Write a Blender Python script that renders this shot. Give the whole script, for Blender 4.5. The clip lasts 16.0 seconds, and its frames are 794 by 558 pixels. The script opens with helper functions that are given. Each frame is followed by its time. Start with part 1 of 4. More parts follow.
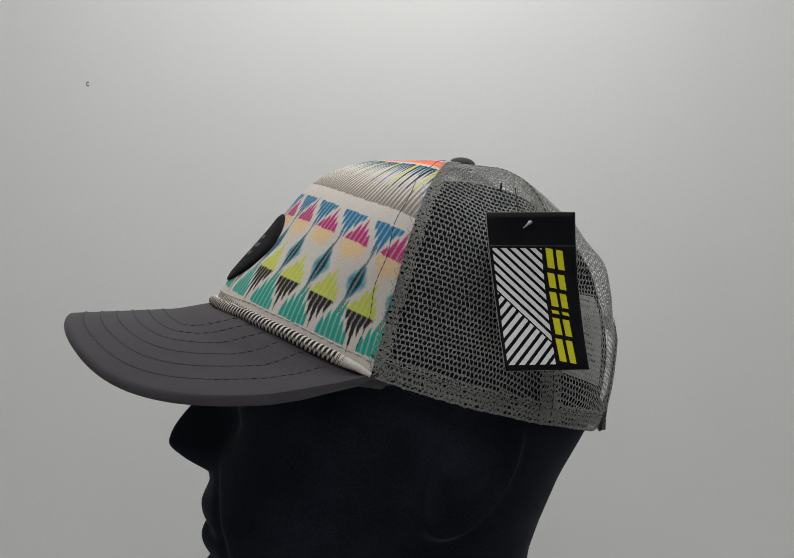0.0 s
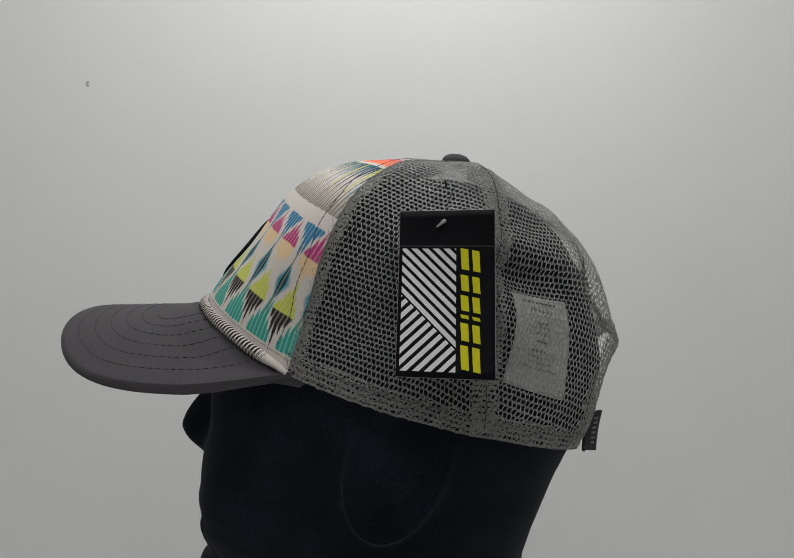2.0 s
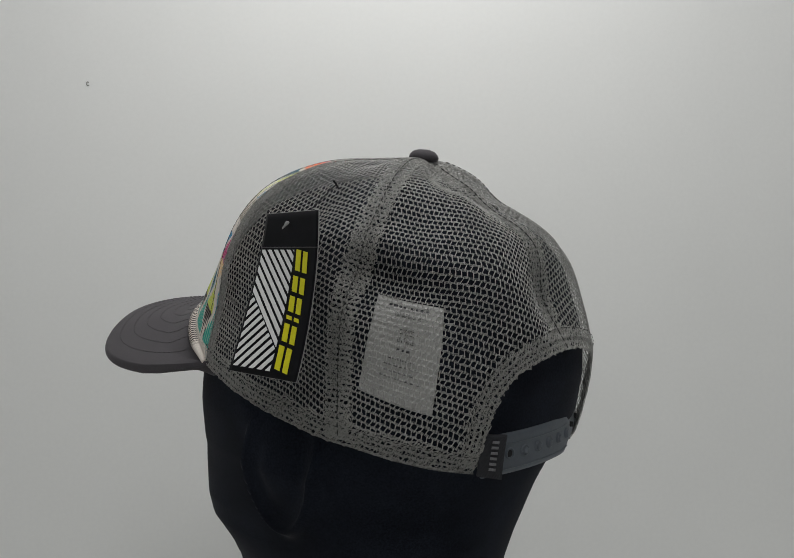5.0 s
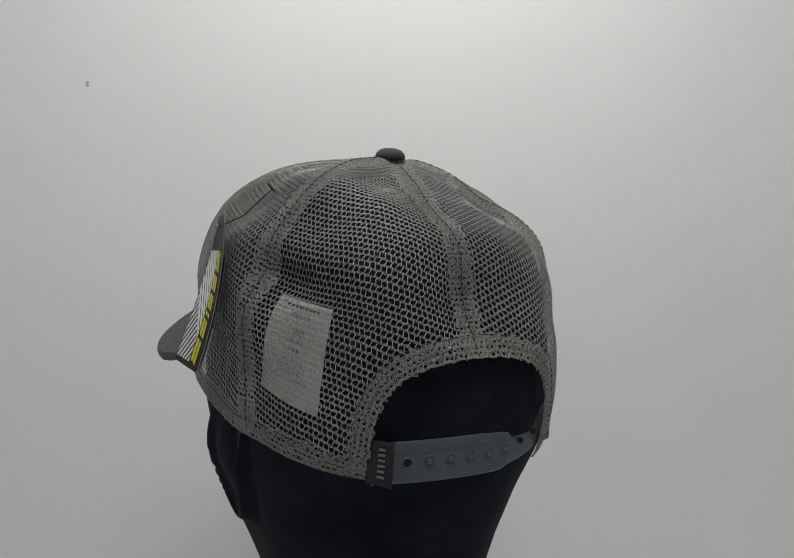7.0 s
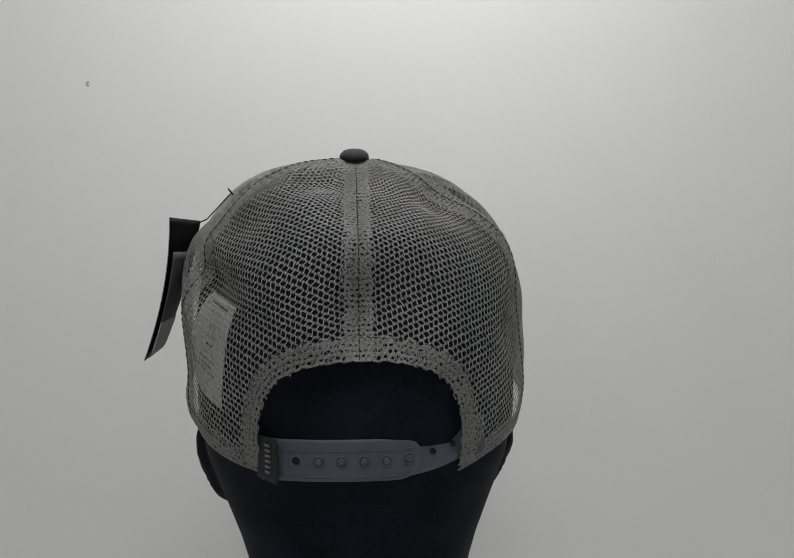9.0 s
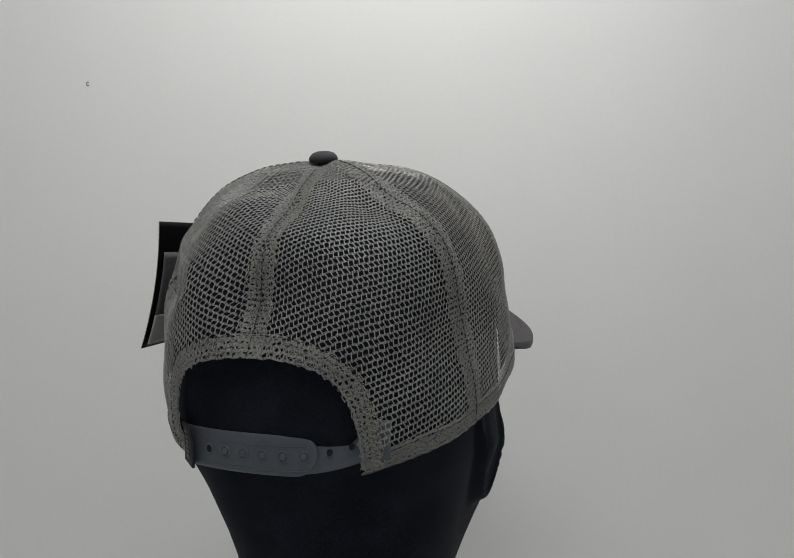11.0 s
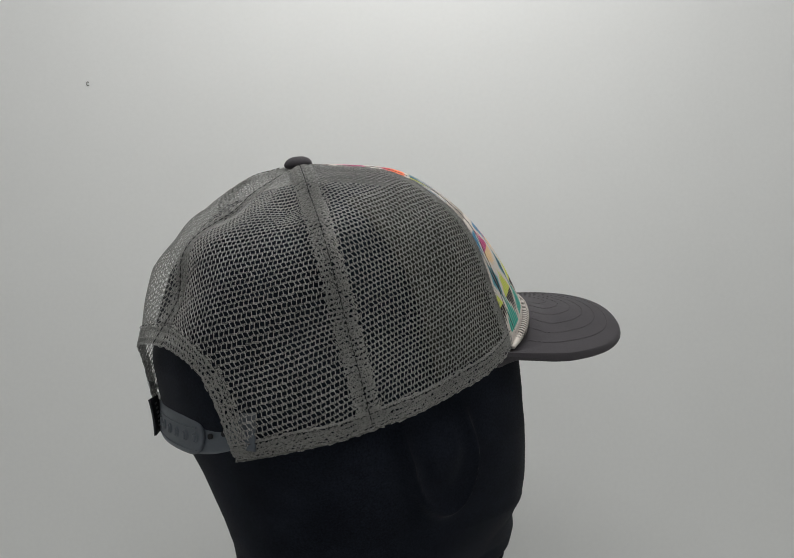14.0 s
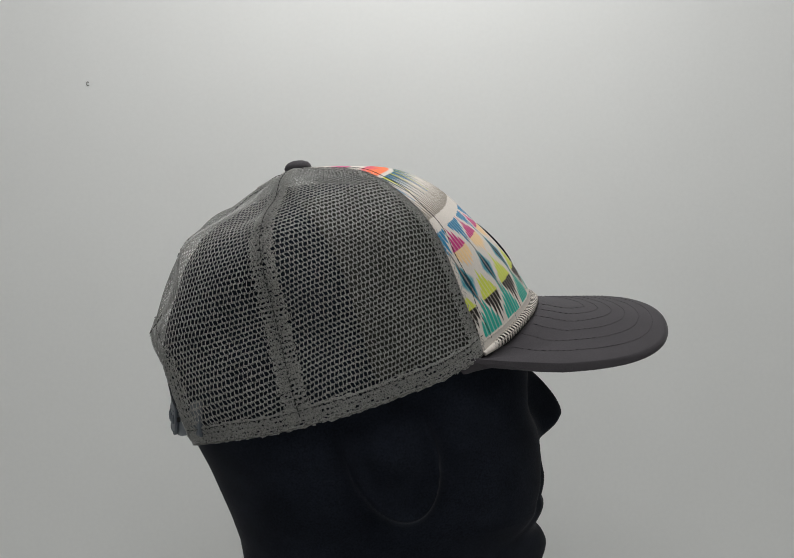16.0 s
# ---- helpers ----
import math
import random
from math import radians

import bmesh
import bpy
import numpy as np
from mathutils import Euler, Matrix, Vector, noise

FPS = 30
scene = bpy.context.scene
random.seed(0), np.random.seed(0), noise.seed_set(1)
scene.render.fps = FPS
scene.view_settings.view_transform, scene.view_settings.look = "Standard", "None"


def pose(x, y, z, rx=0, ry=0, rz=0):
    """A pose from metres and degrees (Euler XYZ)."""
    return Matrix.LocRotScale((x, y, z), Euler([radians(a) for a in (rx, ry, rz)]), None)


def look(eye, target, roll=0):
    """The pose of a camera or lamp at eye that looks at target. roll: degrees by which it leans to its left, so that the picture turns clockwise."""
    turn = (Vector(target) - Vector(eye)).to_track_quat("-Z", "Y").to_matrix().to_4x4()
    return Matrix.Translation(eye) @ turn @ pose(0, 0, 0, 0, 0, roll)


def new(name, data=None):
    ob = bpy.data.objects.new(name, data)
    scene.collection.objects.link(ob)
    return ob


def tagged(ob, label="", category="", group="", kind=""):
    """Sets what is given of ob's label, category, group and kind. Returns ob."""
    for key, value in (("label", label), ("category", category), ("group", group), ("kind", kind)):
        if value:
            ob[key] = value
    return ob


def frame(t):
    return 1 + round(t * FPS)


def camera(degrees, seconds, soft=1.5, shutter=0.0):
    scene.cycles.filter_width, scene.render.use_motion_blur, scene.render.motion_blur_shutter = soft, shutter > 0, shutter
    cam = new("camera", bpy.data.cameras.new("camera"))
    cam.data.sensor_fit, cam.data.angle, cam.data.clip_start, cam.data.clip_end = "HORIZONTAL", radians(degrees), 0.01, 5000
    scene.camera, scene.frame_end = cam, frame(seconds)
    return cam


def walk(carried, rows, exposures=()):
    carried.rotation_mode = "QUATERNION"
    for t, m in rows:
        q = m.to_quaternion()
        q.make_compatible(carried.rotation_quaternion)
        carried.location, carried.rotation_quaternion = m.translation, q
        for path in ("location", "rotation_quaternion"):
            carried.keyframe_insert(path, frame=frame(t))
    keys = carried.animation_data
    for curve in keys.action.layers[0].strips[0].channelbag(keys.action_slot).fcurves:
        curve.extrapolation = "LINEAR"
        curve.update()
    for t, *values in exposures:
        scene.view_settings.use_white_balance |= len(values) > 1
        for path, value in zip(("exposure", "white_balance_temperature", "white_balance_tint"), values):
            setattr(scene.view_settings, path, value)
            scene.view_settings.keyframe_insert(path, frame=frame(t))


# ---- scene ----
# a turntable stands under the head: the camera is still, the head, cap and tag turn with it
CAM_Z = 0.27
cam = camera(55.58, 16.0, soft=0.8)
eye = pose(0, -0.43, CAM_Z, 90 - 1.957, 0, -1.261) @ pose(0, 0, 0, 0, 0, -0.378)
walk(cam, [(0, eye), (16, eye)], exposures=[(0, 0.0), (4.2, 0.0), (6.4, 0.06), (16, 0.06)])

# turn of the table, second by second, in degrees
TURN = [193.2, 182.73, 172.03, 161.17, 150.19, 139.08, 127.91, 116.66, 105.39, 94.09, 82.8, 71.52, 60.25, 48.99, 37.75, 26.5, 15.23]

# ---------------------------------------------------------------- light
world = bpy.data.worlds.new("world")
scene.world = world
world.use_nodes = True
world.node_tree.nodes["Background"].inputs[0].default_value = (0.9, 0.95, 1, 1)
world.node_tree.nodes["Background"].inputs[1].default_value = 0.02


def area_lamp(name, eye_at, target, sx, sy, watts, colour):
    data = bpy.data.lights.new(name, "AREA")
    data.shape, data.size, data.size_y, data.energy, data.color = "RECTANGLE", sx, sy, watts, colour
    ob = new(name, data)
    ob.matrix_world = look(eye_at, target)
    return ob


area_lamp("ceiling_panel_light", (0.03, 0.035, 0.86), (0.03, 0.07, 0), 0.24, 0.22, 1.82, (1.0, 0.998, 0.975))
# unseen fill lamp, added to brighten the lower backdrop and cap front
area_lamp("front_fill_light", (0.0, -0.55, 1.12), (0, 0.05, 0.25), 0.9, 0.25, 3.75, (0.985, 0.985, 0.985))


# ---------------------------------------------------------------- materials
def material(name, colour, rough=0.8, grain=0.0, grain_size=0.001, stain=0.0, stain_size=0.03, bump=0.0, bump_size=0.0006,
             sheen=0.0, spec=0.3, metal=0.0, attribute="", weave=0.0, weave_pitch=0.0008):
    m = bpy.data.materials.new(name)
    m.use_nodes = True
    nt = m.node_tree
    n, l = nt.nodes, nt.links
    b = n["Principled BSDF"]
    b.inputs["Roughness"].default_value = rough
    b.inputs["Metallic"].default_value = metal
    b.inputs["Specular IOR Level"].default_value = spec
    b.inputs["Sheen Weight"].default_value = sheen
    b.inputs["Sheen Roughness"].default_value = 0.35
    co = n.new("ShaderNodeTexCoord")

    def noise_at(size, detail=3.0):
        t = n.new("ShaderNodeTexNoise")
        t.inputs["Scale"].default_value = 1.0 / size
        t.inputs["Detail"].default_value = detail
        l.new(co.outputs["Object"], t.inputs["Vector"])
        return t

    if attribute:
        src = n.new("ShaderNodeAttribute")
        src.attribute_name = attribute
        col = src.outputs["Color"]
    else:
        src = n.new("ShaderNodeRGB")
        src.outputs[0].default_value = (*colour, 1)
        col = src.outputs[0]
    for amount, size in ((grain, grain_size), (stain, stain_size)):
        if amount:
            t = noise_at(size)
            r = n.new("ShaderNodeMapRange")
            r.inputs["From Min"].default_value, r.inputs["From Max"].default_value = 0.3, 0.7
            r.inputs["To Min"].default_value, r.inputs["To Max"].default_value = 1 - amount, 1 + amount
            l.new(t.outputs["Fac"], r.inputs["Value"])
            v = n.new("ShaderNodeVectorMath")
            v.operation = "SCALE"
            l.new(col, v.inputs[0])
            l.new(r.outputs["Result"], v.inputs["Scale"])
            col = v.outputs["Vector"]
    l.new(col, b.inputs["Base Color"])
    height = None
    if bump:
        height = noise_at(bump_size).outputs["Fac"]
    if weave:
        w = n.new("ShaderNodeTexWave")
        w.wave_type, w.bands_direction = "BANDS", "DIAGONAL"
        w.inputs["Scale"].default_value = 0.3 / weave_pitch
        w.inputs["Distortion"].default_value = 1.5
        w.inputs["Detail"].default_value = 2
        l.new(co.outputs["Object"], w.inputs["Vector"])
        if height is None:
            height = w.outputs["Fac"]
        else:
            a = n.new("ShaderNodeMath")
            a.operation = "ADD"
            l.new(height, a.inputs[0])
            l.new(w.outputs["Fac"], a.inputs[1])
            height = a.outputs[0]
    if height is not None:
        k = n.new("ShaderNodeBump")
        k.inputs["Strength"].default_value = max(bump, weave)
        k.inputs["Distance"].default_value = 0.0004
        l.new(height, k.inputs["Height"])
        l.new(k.outputs["Normal"], b.inputs["Normal"])
    return m


M_WALL = material("matt_white_paper", (0.82, 0.825, 0.815), 0.9, stain=0.012, stain_size=0.12, grain=0.01, grain_size=0.004, spec=0.1)
M_NET = material("grey_nylon_net", (0.385, 0.382, 0.368), 0.27, grain=0.3, grain_size=0.0012, stain=0.12, stain_size=0.02, spec=1.0)
M_BAND = material("grey_nylon_tape", (0.31, 0.308, 0.292), 0.32, grain=0.25, grain_size=0.001, stain=0.1, stain_size=0.015, spec=0.8)
M_CORD = material("grey_thread", (0.17, 0.168, 0.16), 0.7, grain=0.3, grain_size=0.001)
M_CREAM_THREAD = material("cream_thread", (0.55, 0.51, 0.46), 0.8, grain=0.2, grain_size=0.001)
M_DARK_THREAD = material("dark_thread", (0.05, 0.05, 0.05), 0.8, grain=0.3, grain_size=0.001)
M_PRINT = material("printed_cotton", (1, 1, 1), 0.85, grain=0.07, grain_size=0.0007, stain=0.03, stain_size=0.02, attribute="print", weave=0.1, weave_pitch=0.0004, bump=0.1, spec=0.15)
M_BRIM = material("charcoal_twill", (0.064, 0.059, 0.065), 0.8, grain=0.12, grain_size=0.0008, stain=0.06, stain_size=0.03, weave=0.1, weave_pitch=0.0004, bump=0.1, bump_size=0.0008, spec=0.2, sheen=0.1)
M_BRIM_THREAD = material("charcoal_thread", (0.078, 0.072, 0.078), 0.7, grain=0.2, grain_size=0.001)
M_LINING = material("black_lining", (0.02, 0.02, 0.022), 0.9, grain=0.2, grain_size=0.001)
M_FOAM = material("pale_grey_foam", (0.30, 0.30, 0.29), 0.9, grain=0.15, grain_size=0.0012, stain=0.08)
M_SIDE_SHEET = material("dark_grey_sheet", (0.024, 0.024, 0.021), 0.9, grain=0.25, grain_size=0.001, stain=0.1)
M_FLOCK = material("black_flock", (0.0115, 0.0138, 0.0200), 0.95, grain=0.3, grain_size=0.001, stain=0.25, stain_size=0.03, bump=0.2, spec=0.04, sheen=0.07)
M_RUBBER = material("black_rubber", (0.005, 0.005, 0.007), 0.75, grain=0.2, grain_size=0.002, bump=0.15, spec=0.12)
M_PRINT_GREY = material("grey_ink", (0.06, 0.06, 0.065), 0.6, grain=0.1)
M_STRAP = material("slate_plastic", (0.082, 0.096, 0.114), 0.5, grain=0.06, grain_size=0.002, stain=0.06, stain_size=0.02, bump=0.12, spec=0.4)
M_FLAG = material("black_satin_label", (0.02, 0.021, 0.025), 0.65, grain=0.2, grain_size=0.0008, weave=0.3)
M_FLAG_INK = material("pale_grey_weave", (0.17, 0.17, 0.18), 0.7, grain=0.2)
M_CARD = material("black_card", (0.006, 0.006, 0.008), 0.5, grain=0.15, grain_size=0.003, stain=0.2, stain_size=0.015, spec=0.1)
M_LEAF = material("grey_card", (0.12, 0.12, 0.125), 0.5, grain=0.1, grain_size=0.003, stain=0.1)
M_CARD_EDGE = material("white_card_core", (0.28, 0.28, 0.28), 0.8, grain=0.05)
M_WHITE_INK = material("white_ink", (0.72, 0.72, 0.72), 0.45, grain=0.05, grain_size=0.002)
M_YELLOW_INK = material("yellow_ink", (0.66, 0.62, 0.01), 0.45, grain=0.06, grain_size=0.002)
M_STICKER = material("pale_paper", (0.5, 0.5, 0.5), 0.6, grain=0.05, grain_size=0.002)
M_BARB = material("clear_nylon_barb", (0.35, 0.35, 0.35), 0.25, grain=0.1, spec=0.6)
M_LABEL = material("white_satin_label", (0.52, 0.515, 0.50), 0.6, grain=0.05, grain_size=0.001, stain=0.05)
M_INK = material("black_ink", (0.03, 0.03, 0.03), 0.7, grain=0.1)


# ---------------------------------------------------------------- mesh helpers
def mesh_of(name, verts, faces, mat, smooth=True):
    me = bpy.data.meshes.new(name)
    me.from_pydata([tuple(v) for v in verts], [], [tuple(f) for f in faces])
    me.materials.append(mat)
    me.polygons.foreach_set("use_smooth", [smooth] * len(me.polygons))
    me.update()
    return me


def piece(name, verts, faces, mat, parent=None, label="", smooth=True, kind=""):
    ob = new(name, mesh_of(name, verts, faces, mat, smooth))
    ob.parent = parent
    return tagged(ob, label, kind=kind)


def grid_faces(rows, cols, close=False):
    out = []
    for i in range(rows - 1):
        for j in range(cols if close else cols - 1):
            k = (j + 1) % cols
            out.append((i * cols + j, i * cols + k, (i + 1) * cols + k, (i + 1) * cols + j))
    return out


def slab(outer, inner, rows, cols):
    """Closed sheet with thickness from two equal grids."""
    n = rows * cols
    faces = [tuple(f) for f in grid_faces(rows, cols)]
    faces += [tuple(n + a for a in reversed(f)) for f in faces]
    ring = list(range(cols)) + [r * cols + cols - 1 for r in range(1, rows)]
    ring += [(rows - 1) * cols + c for c in range(cols - 2, -1, -1)] + [r * cols for r in range(rows - 2, 0, -1)]
    for a, b in zip(ring, ring[1:] + ring[:1]):
        faces.append((b, a, n + a, n + b))
    return np.vstack([outer, inner]), faces


def tube(points, radius, sides=8, close=False):
    P = np.array(points, float)
    n = len(P)
    T = np.roll(P, -1, 0) - np.roll(P, 1, 0) if close else np.gradient(P, axis=0)
    T /= np.linalg.norm(T, axis=1)[:, None]
    ref = np.array([0.13, 0.21, 0.97])
    A = np.cross(T, ref)
    A /= np.linalg.norm(A, axis=1)[:, None]
    B = np.cross(T, A)
    r = np.broadcast_to(np.asarray(radius, float), (n,))
    ang = np.linspace(0, 2 * np.pi, sides, endpoint=False)
    V = P[:, None] + r[:, None, None] * (A[:, None] * np.cos(ang)[None, :, None] + B[:, None] * np.sin(ang)[None, :, None])
    F = grid_faces(n, sides, True)
    V = V.reshape(-1, 3)
    if close:
        F += [((n - 1) * sides + j, (n - 1) * sides + (j + 1) % sides, (j + 1) % sides, j) for j in range(sides)]
    else:
        F += [tuple(range(sides))[::-1], tuple((n - 1) * sides + j for j in range(sides))]
    return V, F


def join(parts):
    V, F, n = [], [], 0
    for v, f in parts:
        V.append(np.asarray(v))
        F += [tuple(a + n for a in g) for g in f]
        n += len(v)
    return np.vstack(V), F


# ---------------------------------------------------------------- the crown's shape
# radii of the crown round its middle: rings outwards from the button, each once round from the front
MID = np.array([-0.02, 0.0155, CAM_Z - 0.035])
LEAN = radians(16.0)
POLE = 0.0868
RINGS = np.array([
    [0.0831, 0.0803, 0.0829, 0.0870, 0.0921, 0.0865, 0.0834, 0.0848, 0.0906, 0.0853, 0.0837, 0.0822],
    [0.0910, 0.0878, 0.0918, 0.0897, 0.0929, 0.0956, 0.0935, 0.0935, 0.0918, 0.0890, 0.0921, 0.0883],
    [0.0957, 0.0931, 0.0936, 0.0895, 0.0953, 0.1007, 0.1014, 0.1023, 0.0975, 0.0912, 0.0938, 0.0920],
    [0.0952, 0.0936, 0.0951, 0.0886, 0.0888, 0.0987, 0.1035, 0.1035, 0.0933, 0.0920, 0.0961, 0.0944],
    [0.1053, 0.1000, 0.0924, 0.0845, 0.0861, 0.1044, 0.1124, 0.1062, 0.0889, 0.0875, 0.0940, 0.1012],
    [0.1208, 0.1148, 0.1019, 0.0904, 0.0970, 0.1120, 0.1156, 0.1123, 0.0990, 0.0932, 0.1046, 0.1165],
    [0.1240, 0.1199, 0.1101, 0.1013, 0.1049, 0.1122, 0.1143, 0.1127, 0.1065, 0.1037, 0.1127, 0.1215],
    [0.1250, 0.1232, 0.1189, 0.1145, 0.1124, 0.1119, 0.1122, 0.1125, 0.1137, 0.1163, 0.1207, 0.1244]])
RING_STEP = 18.0
# soft dents and bulges of the cloth: turn, ring angle, spread both ways, depth
DENTS = [(138, 62, 18, 16, -0.0019), (-150, 40, 22, 16, -0.0059), (118, 78, 10, 9, 0.0045), (150, 85, 14, 14, 0.0015),
         (-60, 100, 25, 20, -0.0018), (60, 100, 25, 20, -0.0023), (-120, 60, 20, 18, 0.0007), (90, 45, 22, 20, 0.0028),
         (-90, 90, 25, 25, -0.002), (150, 26, 25, 10, 0.0005), (175, 66, 12, 10, -0.0035), (62, 58, 9, 11, 0.0040),
         (0, 80, 22, 10, -0.0042), (179, 81, 18, 2.5, 0.0015), (121, 62, 8, 3.5, -0.0055), (124, 55, 9, 4, 0.0030), (-119, 45, 5, 10, 0.0012)]
# hollows and humps of the slack net, as above
FOLDS = [(88, 22, 11, 8, -0.0023), (142, 22, 11, 8, -0.0048), (160, 22, 11, 8, -0.0043), (286, 22, 11, 8, -0.0008), (178, 36, 11, 8, -0.0059), (232, 36, 11, 8, -0.0054), (88, 50, 11, 8, -0.0034), (196, 50, 11, 8, 0.003), (268, 50, 11, 8, -0.001), (106, 64, 11, 8, 0.0049), (124, 64, 11, 8, -0.0054), (160, 64, 11, 8, 0.006), (178, 64, 11, 8, -0.0078), (268, 64, 11, 8, -0.0026), (286, 64, 11, 8, 0.0022), (70, 78, 11, 8, 0.0024), (232, 78, 11, 8, -0.0038), (178, 92, 11, 8, 0.0033), (268, 92, 11, 8, 0.0023),
         (330, 56, 14, 12, -0.0035), (338, 82, 12, 9, 0.0028), (169, 74, 7, 9, 0.0030)]
# the sharp crease over the care label
CREASE = [(129, 60, 14, 3.0, 0.0036), (128, 66.5, 13, 3.5, -0.0030), (125, 50, 12, 5, -0.0018)]


def spline(u):
    return ((1 - u) ** 3 / 6, (3 * u ** 3 - 6 * u ** 2 + 4) / 6, (-3 * u ** 3 + 3 * u ** 2 + 3 * u + 1) / 6, u ** 3 / 6)


def crown_radius(lam, kap):
    a = (lam % 360) / 30
    ia = np.floor(a).astype(int)
    wa = spline(a - ia)
    b = np.clip(kap / RING_STEP, 0, 6.9999)
    ib = np.floor(b).astype(int)
    wb = spline(b - ib)
    out = np.zeros(np.shape(a))
    for m in range(4):
        for k in range(4):
            i, j = (ia + m - 1) % 12, ib + k - 1
            i = np.where(j < 0, (i + 6) % 12, i)
            j = np.abs(j)
            out = out + wa[m] * wb[k] * np.where(j == 0, POLE, RINGS[np.maximum(j - 1, 0), i])
    for l0, k0, sl, sk, h in DENTS + FOLDS + CREASE:
        dl = (lam - l0 + 180) % 360 - 180
        out = out + h * np.exp(-0.5 * ((dl * np.sin(np.radians(kap)) / math.sin(radians(k0)) / sl) ** 2 + ((kap - k0) / sk) ** 2))
    # the net is never quite even
    soft_ = np.clip((np.abs((lam + 180) % 360 - 180) - 64) / 12, 0, 1) * np.clip(kap / 25, 0, 1)
    out = out + soft_ * 0.0006 * np.sin(lam * 0.23 + 1.5 * np.sin(kap * 0.12)) * np.sin(kap * 0.19 + 0.9 * np.sin(lam * 0.08))
    return out


def heading(lam, kap):
    l, k = np.radians(lam), np.radians(kap)
    x, y, z = np.sin(k) * np.cos(l), np.sin(k) * np.sin(l), np.cos(k)
    c, s = math.cos(LEAN), math.sin(LEAN)
    return np.stack([x * c - z * s, y, x * s + z * c], -1)


def angles(d):
    c, s = math.cos(LEAN), math.sin(LEAN)
    x, y, z = d[..., 0] * c + d[..., 2] * s, d[..., 1], -d[..., 0] * s + d[..., 2] * c
    return np.degrees(np.arctan2(y, x)), np.degrees(np.arctan2(np.hypot(x, y), z))


def crown(lam, kap, lift=0.0):
    """Places on the crown: turn about the button from the front, angle down from the button."""
    lam, kap = np.broadcast_arrays(np.asarray(lam, float), np.asarray(kap, float))
    return MID + heading(lam, kap) * (crown_radius(lam, kap) + lift)[..., None]


SEAM_LEFT, SEAM_RIGHT, SIDE_LEFT, SIDE_RIGHT, SEAM_BACK = 63.5, 60.0, 116.5, 120.0, 178.8


def rim(lam):
    a = np.abs((np.asarray(lam, float) + 180) % 360 - 180)
    return np.interp(a, [0, 25, 40, 60, 66, 75, 95, 120, 140, 180], [100.6, 101.0, 102.8, 106.8, 108.6, 109.8, 111.0, 110.1, 108.3, 107.6])


ARCH_MID, ARCH_HALF, ARCH_TOP = 179.2, 23.4, 78.9


def arch(lam):
    """The upper edge of the opening at the back; beyond it the rim."""
    d = np.abs((np.asarray(lam, float) - ARCH_MID + 180) % 360 - 180) / ARCH_HALF
    edge = 107.5 - (107.5 - ARCH_TOP) * np.clip(1 - d ** 2.2, 0, 1) ** (1 / 3.8)
    return np.where(d < 1, edge, rim(lam))


cap = tagged(new("trucker_cap"), "grey mesh trucker cap with colourful printed front on head form", "cap")

# front panel: fine sheet with the ikat print
CREAM, TEAL, BLACK, LIME = (0.65, 0.60, 0.55), (0.03, 0.36, 0.29), (0.03, 0.026, 0.024), (0.56, 0.61, 0.09)
PEACH, MAGENTA, BLUE, DEEP = (0.80, 0.56, 0.31), (0.50, 0.045, 0.19), (0.03, 0.20, 0.36), (0.01, 0.05, 0.075)
TAUPE, CORAL, AQUA = (0.20, 0.175, 0.145), (0.92, 0.22, 0.10), (0.04, 0.29, 0.36)
PERIOD = 11.8


